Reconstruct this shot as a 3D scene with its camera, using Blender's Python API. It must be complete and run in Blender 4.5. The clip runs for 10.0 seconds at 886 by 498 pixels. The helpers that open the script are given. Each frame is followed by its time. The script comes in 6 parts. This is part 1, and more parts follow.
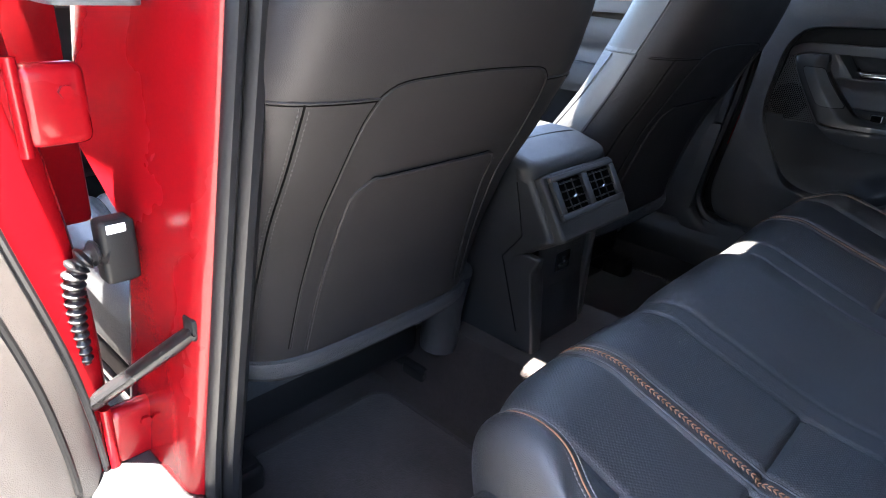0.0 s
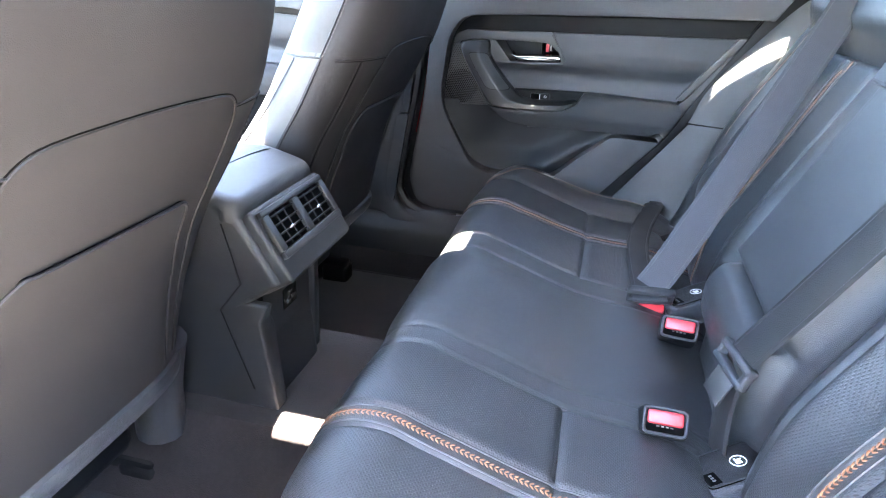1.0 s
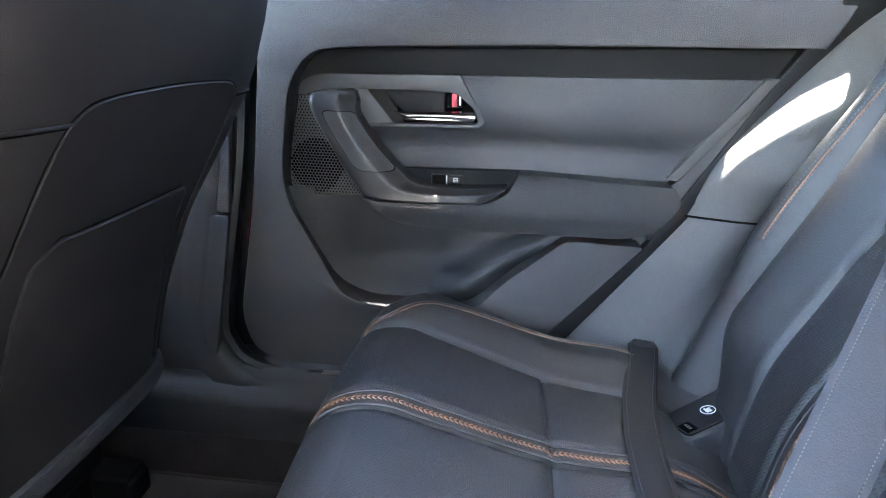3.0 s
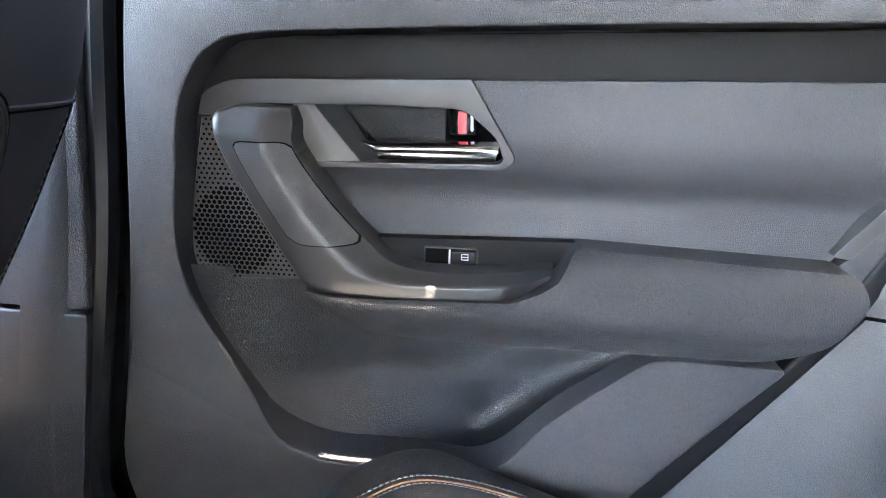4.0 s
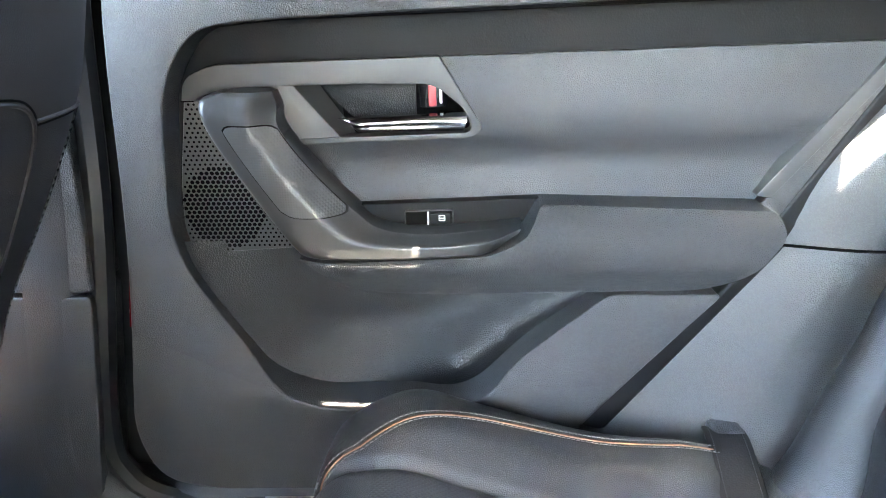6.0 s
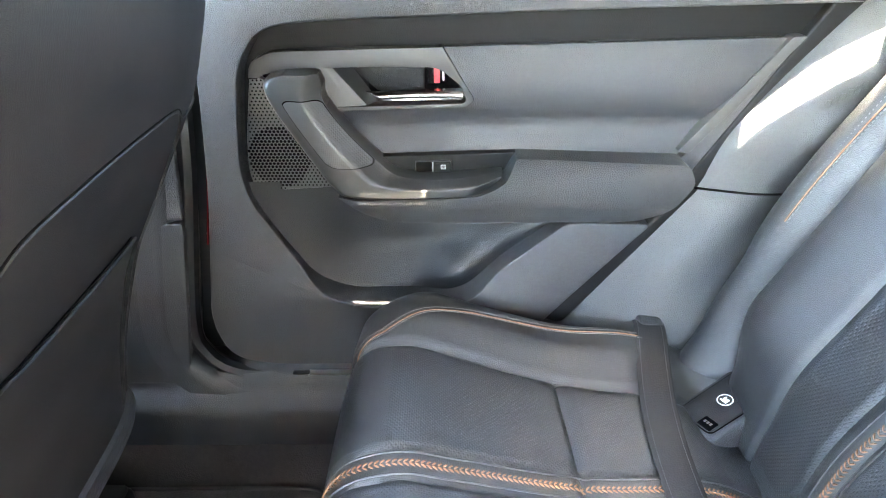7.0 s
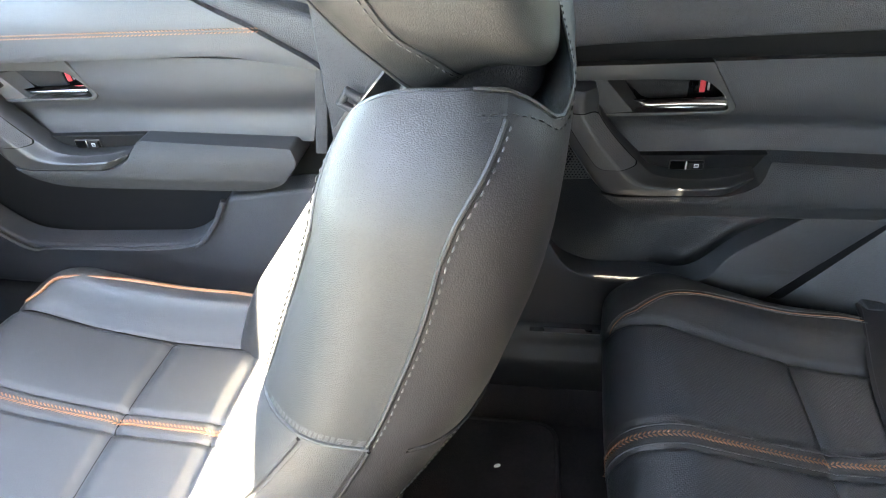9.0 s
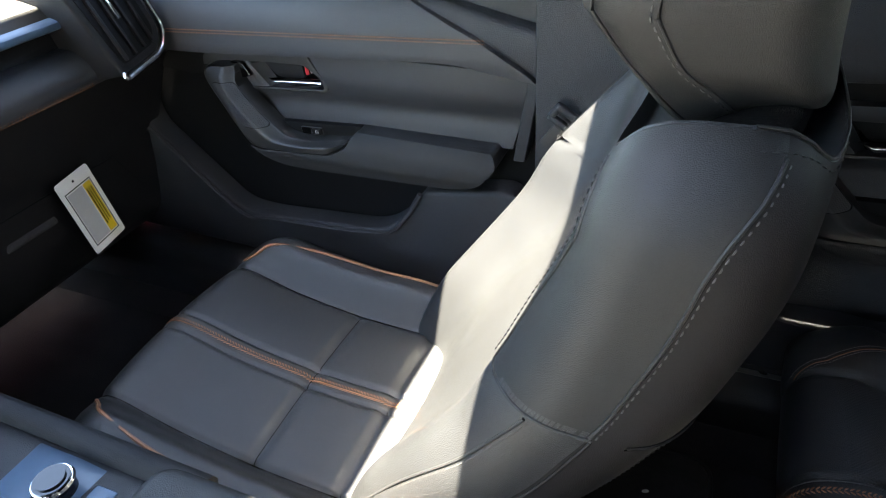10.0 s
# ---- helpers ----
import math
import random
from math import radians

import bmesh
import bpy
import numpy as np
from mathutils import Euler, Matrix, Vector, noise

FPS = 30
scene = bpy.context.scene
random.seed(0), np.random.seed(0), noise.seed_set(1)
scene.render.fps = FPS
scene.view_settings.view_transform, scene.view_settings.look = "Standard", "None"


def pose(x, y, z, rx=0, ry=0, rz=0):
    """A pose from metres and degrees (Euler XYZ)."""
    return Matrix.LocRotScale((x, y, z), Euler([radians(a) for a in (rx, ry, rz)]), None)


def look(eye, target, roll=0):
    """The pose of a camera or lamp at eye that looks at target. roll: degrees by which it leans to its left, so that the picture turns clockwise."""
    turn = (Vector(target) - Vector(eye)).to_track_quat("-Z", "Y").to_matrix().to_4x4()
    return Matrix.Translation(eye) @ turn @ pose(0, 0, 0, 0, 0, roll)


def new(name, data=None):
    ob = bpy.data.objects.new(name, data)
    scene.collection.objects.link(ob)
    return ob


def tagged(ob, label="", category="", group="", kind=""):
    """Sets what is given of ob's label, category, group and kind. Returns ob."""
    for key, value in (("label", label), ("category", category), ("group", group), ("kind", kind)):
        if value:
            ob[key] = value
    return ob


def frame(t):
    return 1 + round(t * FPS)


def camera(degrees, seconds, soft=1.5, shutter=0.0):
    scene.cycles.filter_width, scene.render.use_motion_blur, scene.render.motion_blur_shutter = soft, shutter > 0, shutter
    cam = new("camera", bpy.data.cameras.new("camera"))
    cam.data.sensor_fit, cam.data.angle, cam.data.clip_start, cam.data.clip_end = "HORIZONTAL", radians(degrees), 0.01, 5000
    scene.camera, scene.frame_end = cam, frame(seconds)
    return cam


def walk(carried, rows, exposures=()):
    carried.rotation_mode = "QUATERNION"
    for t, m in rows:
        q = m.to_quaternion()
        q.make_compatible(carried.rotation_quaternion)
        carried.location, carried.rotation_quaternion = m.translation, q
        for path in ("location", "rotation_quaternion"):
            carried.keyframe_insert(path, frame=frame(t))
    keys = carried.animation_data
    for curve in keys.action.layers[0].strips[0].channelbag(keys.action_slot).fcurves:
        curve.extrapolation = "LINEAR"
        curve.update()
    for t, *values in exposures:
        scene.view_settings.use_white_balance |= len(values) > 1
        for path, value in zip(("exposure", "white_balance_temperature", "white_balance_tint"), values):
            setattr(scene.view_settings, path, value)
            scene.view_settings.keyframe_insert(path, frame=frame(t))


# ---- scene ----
cam = camera(70.0, 10.0, 1.0)
# seconds, stops, kelvin, tint
EXPOSURES = [(0.0, 6.4, 6650, 12), (0.5, 7.35, 6700, 13), (1.0, 8.3, 6950, 11), (1.5, 8.2, 6750, 8), (2.0, 7.75, 6500, 4), (3.5, 8.8, 7600, 12), (5.0, 9.25, 7800, 9), (6.5, 9.5, 8050, 6), (7.5, 9.5, 8350, 7), (8.0, 9.2, 8250, 6), (8.5, 8.3, 8200, 6), (9.0, 7.6, 8000, 7), (9.5, 6.65, 7750, 7), (10.0, 5.55, 7400, 7)]
PATH = [
    (0, (-0.85, -0.182, 0.698), (0.507, 1.05, -0.103), 3.3),
    (0.5, (-0.794, -0.135, 0.706), (0.869, 0.622, -0.106), 3.8),
    (1, (-0.758, -0.089, 0.716), (1.027, 0.329, -0.083), 2.7),
    (1.5, (-0.713, -0.068, 0.725), (1.117, 0.178, -0.045), 1.8),
    (2, (-0.604, -0.044, 0.727), (1.259, 0.109, 0.015), 0.9),
    (2.2, (-0.54, -0.036, 0.731), (1.338, 0.105, 0.06), 0.5),
    (3.3, (-0.002, -0.029, 0.626), (1.891, 0.18, 0.017), 2.9),
    (3.5, (0.075, -0.015, 0.62), (1.974, 0.216, 0.036), 3.0),
    (4, (0.209, 0.001, 0.617), (2.121, 0.195, 0.062), 1.8),
    (4.5, (0.284, 0.021, 0.609), (2.2, 0.1, 0.039), 1.4),
    (4.8, (0.295, 0.029, 0.607), (2.207, 0.065, -0.013), 0.8),
    (5, (0.298, 0.032, 0.607), (2.207, 0.05, 0.01), 0.5),
    (5.2, (0.286, 0.031, 0.607), (2.191, 0.05, -0.001), 0.1),
    (6.3, (0.095, 0.029, 0.677), (1.939, 0.024, -0.096), -0.4),
    (6.5, (0.053, 0.028, 0.698), (1.881, 0.017, -0.114), -0.2),
    (7, (-0.009, 0.039, 0.757), (1.729, 0.022, -0.231), 0.1),
    (7.5, (-0.032, 0.059, 0.818), (1.66, 0.081, -0.249), -0.7),
    (8, (-0.033, 0.109, 0.86), (1.586, 0.174, -0.312), -2.0),
    (8.5, (-0.05, 0.171, 0.889), (1.529, 0.324, -0.328), -3.1),
    (9, (-0.065, 0.228, 0.911), (1.488, 0.532, -0.311), -4.6),
    (9.5, (-0.089, 0.262, 0.926), (1.422, 0.793, -0.272), -6.9),
    (9.8, (-0.107, 0.278, 0.936), (1.373, 0.911, -0.251), -6.1),
    (10, (-0.118, 0.287, 0.939), (1.339, 0.997, -0.233), -5.5),
]
walk(cam, [(t, look(eye, target, roll)) for t, eye, target, roll in PATH], EXPOSURES)

# ---- light: high midday sun, blue sky, through the windows and gaps cut in the roof ----
SUN_WAY = Vector((-0.17, -0.12, 1.0)).normalized()
world = bpy.data.worlds.new("sky")
scene.world = world
world.use_nodes = True
wn = world.node_tree.nodes
sky = wn.new("ShaderNodeTexSky")
sky.sky_type, sky.sun_disc = "NISHITA", False
sky.sun_elevation = math.asin(SUN_WAY.z)
sky.sun_rotation = math.atan2(SUN_WAY.x, SUN_WAY.y)
world.node_tree.links.new(sky.outputs[0], wn["Background"].inputs[0])
wn["Background"].inputs[1].default_value = 0.06
sun = new("sun", bpy.data.lights.new("sun", "SUN"))
sun.data.energy, sun.data.angle, sun.data.color = 5.0, radians(0.6), (1.0, 0.95, 0.87)
sun.matrix_world = look(SUN_WAY * 10, (0, 0, 0))

# ---- materials ----
def nodes_of(name):
    m = bpy.data.materials.new(name)
    m.use_nodes = True
    return m, m.node_tree.nodes, m.node_tree.links, m.node_tree.nodes["Principled BSDF"]


def surface(name, colour, rough, grain=0.0, size=400.0, metal=0.0, vary=0.12, blotch=6.0, spec=0.5, pebble=False, wear=0.08, coat=0.0, sheen=0.0, crease=1.0):
    """A painted, moulded or woven surface: blotches and fine grain in colour, gloss and relief, in metres."""
    m, n, l, b = nodes_of(name)
    tc = n.new("ShaderNodeTexCoord")
    big = n.new("ShaderNodeTexNoise")
    big.inputs["Scale"].default_value, big.inputs["Detail"].default_value = blotch, 4.0
    fine = n.new("ShaderNodeTexNoise")
    fine.inputs["Scale"].default_value, fine.inputs["Detail"].default_value = size * 0.35, 3.0
    for t in (big, fine):
        l.new(tc.outputs["Object"], t.inputs["Vector"])
    mix = n.new("ShaderNodeMath")
    mix.operation = "MULTIPLY_ADD"
    l.new(fine.outputs[0], mix.inputs[0])
    mix.inputs[1].default_value = 0.5
    l.new(big.outputs[0], mix.inputs[2])
    ramp = n.new("ShaderNodeMapRange")
    ramp.inputs[1].default_value, ramp.inputs[2].default_value = 0.45, 1.05
    ramp.inputs[3].default_value, ramp.inputs[4].default_value = 1 - vary, 1 + vary
    l.new(mix.outputs[0], ramp.inputs[0])
    tint = n.new("ShaderNodeVectorMath")
    tint.operation = "SCALE"
    tint.inputs[0].default_value = colour
    l.new(ramp.outputs[0], tint.inputs["Scale"])
    l.new(tint.outputs[0], b.inputs["Base Color"])
    rr = n.new("ShaderNodeMapRange")
    rr.inputs[1].default_value, rr.inputs[2].default_value = 0.3, 0.7
    rr.inputs[3].default_value, rr.inputs[4].default_value = max(0.02, rough - wear), min(1.0, rough + wear)
    l.new(big.outputs[0], rr.inputs[0])
    l.new(rr.outputs[0], b.inputs["Roughness"])
    b.inputs["Metallic"].default_value = metal
    b.inputs["Specular IOR Level"].default_value = spec
    b.inputs["Coat Weight"].default_value = coat
    b.inputs["Coat Roughness"].default_value = 0.04
    b.inputs["Sheen Weight"].default_value = sheen
    if grain:
        if pebble:
            depth = min(1.0, grain)
            # leather cells: rounded islands between fine creases, drawn out a little and bent by a slow noise
            warp = n.new("ShaderNodeTexNoise")
            warp.inputs["Scale"].default_value, warp.inputs["Detail"].default_value = size * 0.45, 1.0
            l.new(tc.outputs["Object"], warp.inputs["Vector"])
            bend = n.new("ShaderNodeVectorMath")
            bend.operation = "MULTIPLY_ADD"
            l.new(warp.outputs["Color"], bend.inputs[0])
            bend.inputs[1].default_value = (0.9 / size,) * 3
            drawn = n.new("ShaderNodeVectorMath")
            drawn.operation = "MULTIPLY"
            drawn.inputs[1].default_value = (crease ** -0.5, crease ** -0.5, crease)
            l.new(tc.outputs["Object"], drawn.inputs[0])
            l.new(drawn.outputs[0], bend.inputs[2])
            tex = n.new("ShaderNodeTexVoronoi")
            tex.feature = "DISTANCE_TO_EDGE"
            tex.inputs["Scale"].default_value = size * 1.25
            l.new(bend.outputs[0], tex.inputs["Vector"])
            isle = n.new("ShaderNodeMapRange")
            isle.interpolation_type = "SMOOTHSTEP"
            isle.inputs[1].default_value, isle.inputs[2].default_value = 0.0, 0.30
            l.new(tex.outputs["Distance"], isle.inputs[0])
            out = isle.outputs[0]
            # crease shade put into the colour: cell borders darker, islands a little lighter
            crease_shade = n.new("ShaderNodeMapRange")
            crease_shade.inputs[3].default_value, crease_shade.inputs[4].default_value = 1 - 0.30 * depth, 1 + 0.09 * depth
            l.new(out, crease_shade.inputs[0])
            deep = n.new("ShaderNodeVectorMath")
            deep.operation = "SCALE"
            l.new(tint.outputs[0], deep.inputs[0])
            l.new(crease_shade.outputs[0], deep.inputs["Scale"])
            l.new(deep.outputs[0], b.inputs["Base Color"])
        else:
            tex = n.new("ShaderNodeTexNoise")
            tex.inputs["Scale"].default_value, tex.inputs["Detail"].default_value = size, 2.0
            out = tex.outputs[0]
            l.new(tc.outputs["Object"], tex.inputs["Vector"])
        bump = n.new("ShaderNodeBump")
        bump.inputs["Strength"].default_value, bump.inputs["Distance"].default_value = grain * (0.9 if pebble else 0.7), 0.00045 if pebble else 0.0006
        l.new(out, bump.inputs["Height"])
        l.new(bump.outputs[0], b.inputs["Normal"])
    return m


def perforated(name, colour, rough, pitch, upright=False):
    """Leather with rows of small punched holes, in x and y metres on the surface."""
    m = surface(name, colour, rough, 0.3, 900.0, pebble=True)
    n, l, b = m.node_tree.nodes, m.node_tree.links, m.node_tree.nodes["Principled BSDF"]
    tc = n.new("ShaderNodeTexCoord")
    vor = n.new("ShaderNodeTexVoronoi")
    vor.inputs["Randomness"].default_value = 0.0
    vor.inputs["Scale"].default_value = 1 / pitch
    vor.voronoi_dimensions = "2D"
    tip = n.new("ShaderNodeMapping")
    tip.inputs["Rotation"].default_value = (radians(-64 if upright else 0), 0.0, 0.0)
    l.new(tc.outputs["Object"], tip.inputs[0])
    rot = n.new("ShaderNodeMapping")
    rot.inputs["Rotation"].default_value = (0.0, 0.0, radians(45))
    l.new(tip.outputs[0], rot.inputs[0])
    l.new(rot.outputs[0], vor.inputs["Vector"])
    hole = n.new("ShaderNodeMapRange")
    hole.inputs[1].default_value, hole.inputs[2].default_value = 0.22, 0.34
    l.new(vor.outputs["Distance"], hole.inputs[0])
    old_colour = b.inputs["Base Color"].links[0].from_socket
    dim = n.new("ShaderNodeMapRange")
    dim.inputs[3].default_value, dim.inputs[4].default_value = 0.45, 1.0
    l.new(hole.outputs[0], dim.inputs[0])
    dark = n.new("ShaderNodeVectorMath")
    dark.operation = "SCALE"
    l.new(old_colour, dark.inputs[0])
    l.new(dim.outputs[0], dark.inputs["Scale"])
    l.new(dark.outputs[0], b.inputs["Base Color"])
    bump = n.new("ShaderNodeBump")
    bump.inputs["Strength"].default_value, bump.inputs["Distance"].default_value = 0.4, 0.0007
    l.new(hole.outputs[0], bump.inputs["Height"])
    old = b.inputs["Normal"].links[0].from_socket
    l.new(old, bump.inputs["Normal"])
    l.new(bump.outputs[0], b.inputs["Normal"])
    return m


def knurled(name, colour, rough, pitch):
    """Plastic with a fine raised square grid."""
    m = surface(name, colour, rough, 0.0, vary=0.05)
    n, l, b = m.node_tree.nodes, m.node_tree.links, m.node_tree.nodes["Principled BSDF"]
    tc = n.new("ShaderNodeTexCoord")
    vor = n.new("ShaderNodeTexVoronoi")
    vor.inputs["Randomness"].default_value = 0.0
    vor.inputs["Scale"].default_value = 1 / pitch
    l.new(tc.outputs["Object"], vor.inputs["Vector"])
    bump = n.new("ShaderNodeBump")
    bump.invert = True
    bump.inputs["Strength"].default_value, bump.inputs["Distance"].default_value = 0.45, 0.0008
    l.new(vor.outputs["Distance"], bump.inputs["Height"])
    l.new(bump.outputs[0], b.inputs["Normal"])
    return m


def tinted_glass(name, tint):
    """A dark window pane: it lets part of the light straight through, and mirrors a little."""
    m, n, l, b = nodes_of(name)
    clear = n.new("ShaderNodeBsdfTransparent")
    clear.inputs[0].default_value = (*tint, 1)
    shine = n.new("ShaderNodeBsdfGlossy")
    shine.inputs["Roughness"].default_value = 0.02
    mix = n.new("ShaderNodeMixShader")
    mix.inputs[0].default_value = 0.06
    l.new(clear.outputs[0], mix.inputs[1])
    l.new(shine.outputs[0], mix.inputs[2])
    l.new(mix.outputs[0], n["Material Output"].inputs["Surface"])
    return m


LEATHER = surface("black_leather", (0.023, 0.0240, 0.0252), 0.36, 0.5, 560.0, pebble=True, vary=0.1, spec=0.6)
LEATHER_SOFT = surface("grey_black_leather", (0.0148, 0.0150, 0.0150), 0.47, 0.36, 620.0, pebble=True, vary=0.1, spec=0.42, crease=1.7)
PERF = perforated("perforated_leather", (0.025, 0.026, 0.0275), 0.38, 0.0031)
PERFBACK = perforated("perforated_back_leather", (0.025, 0.026, 0.0275), 0.38, 0.0031, True)
VINYL = surface("seatback_vinyl", (0.0150, 0.0135, 0.0139), 0.56, 0.22, 520.0, pebble=True, spec=0.18)
SOFT = surface("soft_touch_trim", (0.0335, 0.0335, 0.0353), 0.46, 0.7, 460.0, pebble=True, vary=0.10, spec=0.38)
PAD = surface("door_pad_leatherette", (0.031, 0.032, 0.035), 0.44, 0.5, 520.0, pebble=True, vary=0.10, spec=0.38)
TRIM = surface("grained_plastic", (0.031, 0.032, 0.035), 0.46, 0.9, 360.0, pebble=True, vary=0.08, spec=0.32)
DARKTRIM = surface("dark_plastic", (0.012, 0.012, 0.013), 0.5, 0.6, 400.0, pebble=True, spec=0.22)
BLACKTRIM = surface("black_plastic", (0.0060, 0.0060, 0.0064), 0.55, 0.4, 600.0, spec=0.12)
SATINDARK = surface("dark_satin_plastic", (0.015, 0.015, 0.0153), 0.42, 0.25, 1400.0, vary=0.08, wear=0.05, spec=0.45)
SATIN = surface("satin_grey_plastic", (0.030, 0.0298, 0.0300), 0.46, 0.08, 800.0, vary=0.04, wear=0.05, spec=0.4)
TEXTURED = knurled("knurled_plastic", (0.040, 0.040, 0.041), 0.36, 0.0021)
GLOSS = surface("gloss_black", (0.005, 0.005, 0.006), 0.12, vary=0.05, wear=0.04)
ARMPAD = surface("armrest_leatherette", (0.027, 0.0272, 0.0285), 0.52, 0.9, 480.0, pebble=True, vary=0.10, spec=0.28)
SWITCH = surface("switch_black", (0.006, 0.006, 0.0065), 0.32, 0.1, 600.0, spec=0.15)
GRILLE = surface("grille_plastic", (0.034, 0.034, 0.035), 0.42, 0.2, 500.0, vary=0.06)
# near-black for openings, and for shade put in beside seams and in recesses
HOLE_SHADE = surface("dark_opening_and_shade", (0.002, 0.002, 0.002), 0.95, spec=0.02)
POCKET = surface("pocket_plastic", (0.0070, 0.0076, 0.0088), 0.36, 0.6, 360.0, pebble=True, vary=0.08, spec=0.3)
CHROME = surface("satin_chrome", (0.72, 0.72, 0.71), 0.13, metal=1.0, vary=0.03, wear=0.05)
STEEL = surface("brushed_steel", (0.5, 0.5, 0.5), 0.3, 0.1, 300.0, metal=1.0)
CARPET = surface("black_carpet", (0.0155, 0.0125, 0.0125), 0.95, 1.6, 420.0, vary=0.45, blotch=14.0, spec=0.1, sheen=0.15)
MAT = surface("floor_mat_carpet", (0.018, 0.0155, 0.0155), 0.95, 1.6, 380.0, vary=0.5, blotch=12.0, spec=0.1, sheen=0.15)
EDGE = surface("mat_binding", (0.010, 0.009, 0.009), 0.8, 0.6, 900.0)
RUBBER = surface("weatherstrip_rubber", (0.006, 0.006, 0.0068), 0.4, 0.2, 300.0, vary=0.15, spec=0.25)
RED = surface("red_metallic_paint", (0.125, 0.0018, 0.0036), 0.28, 0.05, 900.0, vary=0.10, coat=0.15, wear=0.04, spec=0.12)
REDPLASTIC = surface("red_plastic", (0.42, 0.020, 0.028), 0.35, vary=0.05)
WEB = surface("belt_webbing", (0.026, 0.026, 0.030), 0.6, 0.9, 700.0, vary=0.1, spec=0.3)
BELTMID = surface("charcoal_belt_webbing", (0.010, 0.0102, 0.0105), 0.62, 0.9, 600.0, vary=0.1, spec=0.2)
WEBDARK = surface("dark_belt_webbing", (0.014, 0.013, 0.013), 0.6, 0.9, 500.0, vary=0.12, spec=0.25)
THREAD = surface("pale_thread", (0.12, 0.117, 0.113), 0.6, 0.3, 900.0, vary=0.15)
COPPER = surface("copper_thread", (0.23, 0.102, 0.046), 0.55, 0.3, 900.0, vary=0.15)
PALE = surface("grey_thread", (0.075, 0.073, 0.070), 0.6, 0.3, 900.0, vary=0.15)
DARKTHREAD = surface("dark_thread", (0.013, 0.013, 0.013), 0.6, 0.3, 900.0)
HEADLINE = surface("headliner_cloth", (0.035, 0.035, 0.035), 0.9, 0.4, 500.0, vary=0.06)
CTRIM = surface("grey_grained_pillar_trim", (0.031, 0.0318, 0.0322), 0.5, 0.6, 420.0, pebble=True, vary=0.06)
PAPER = surface("white_card", (0.75, 0.75, 0.72), 0.6, vary=0.04)
YELLOW = surface("yellow_print", (0.75, 0.5, 0.02), 0.6, vary=0.04)
GREYINK = surface("grey_print", (0.42, 0.42, 0.42), 0.6, vary=0.08)
WHITEINK = surface("white_print", (0.7, 0.7, 0.7), 0.5, vary=0.03)
BLUEGLOSS = surface("dark_blue_trim", (0.055, 0.09, 0.135), 0.3, 0.1, 400.0)
GREYWALL = surface("grey_render", (0.20, 0.20, 0.195), 0.9, 0.6, 60.0, vary=0.15, blotch=1.5)
CONCRETE = surface("grey_concrete", (0.17, 0.165, 0.155), 0.9, 0.6, 60.0, vary=0.15, blotch=0.8)
PRIVACY = tinted_glass("privacy_glass", (0.22, 0.23, 0.23))
CONSOLE = surface("console_plastic", (0.0145, 0.0150, 0.0165), 0.40, 0.5, 440.0, pebble=True, vary=0.08, spec=0.42)
PALELINING = surface("pale_lining", (0.042, 0.037, 0.034), 0.6, 0.4, 500.0, pebble=True)


# ---- building tools ----
def finish(bm, angle=38):
    bmesh.ops.recalc_face_normals(bm, faces=bm.faces)
    for f in bm.faces:
        f.smooth = True
    for e in bm.edges:
        e.smooth = len(e.link_faces) == 2 and e.calc_face_angle(0) < radians(angle)
    return bm


def part(name, bm, material, parent=None, label="", angle=38):
    finish(bm, angle)
    me = bpy.data.meshes.new(name)
    bm.to_mesh(me)
    bm.free()
    for m in material if isinstance(material, (list, tuple)) else [material]:
        me.materials.append(m)
    ob = new(name, me)
    if parent is not None:
        ob.parent = parent
        ob.matrix_parent_inverse = parent.matrix_basis.inverted() if parent.type == "EMPTY" else Matrix()
    return tagged(ob, label)


def thing(name, base, label, category, group="", kind=""):
    ob = new(name)
    ob.empty_display_size = 0.05
    ob.matrix_basis = Matrix.Translation(base)
    return tagged(ob, label, category, group, kind)


def joined(bms):
    out = bmesh.new()
    for b in bms:
        me = bpy.data.meshes.new("tmp")
        b.to_mesh(me)
        out.from_mesh(me)
        bpy.data.meshes.remove(me)
        b.free()
    return out


def box(lo, hi, bev=0.004, seg=2, turn=None):
    bm = bmesh.new()
    lo, hi = Vector(lo), Vector(hi)
    c = (lo + hi) / 2
    bmesh.ops.create_cube(bm, size=1.0)
    bmesh.ops.scale(bm, vec=hi - lo, verts=bm.verts)
    if bev:
        bmesh.ops.bevel(bm, geom=bm.edges[:], offset=bev, segments=seg, profile=0.5, affect="EDGES")
    if turn is not None:
        bmesh.ops.transform(bm, matrix=turn.to_4x4(), verts=bm.verts)
    bmesh.ops.translate(bm, vec=c, verts=bm.verts)
    return bm


def rnd(pts, r=0.01, n=5):
    """Rounds the corners of a closed outline; a point may bring its own radius as a third number."""
    out, k = [], len(pts)
    for i in range(k):
        p = Vector(pts[i][:2])
        a, b = Vector(pts[i - 1][:2]) - p, Vector(pts[(i + 1) % k][:2]) - p
        rad = pts[i][2] if len(pts[i]) > 2 else r
        d = min(rad, a.length * 0.45, b.length * 0.45)
        if d < 1e-5:
            out.append(tuple(p))
            continue
        p0, p1 = p + a.normalized() * d, p + b.normalized() * d
        for j in range(n + 1):
            t = j / n
            q = p0 * (1 - t) ** 2 + p * 2 * t * (1 - t) + p1 * t * t
            out.append(tuple(q))
    return out


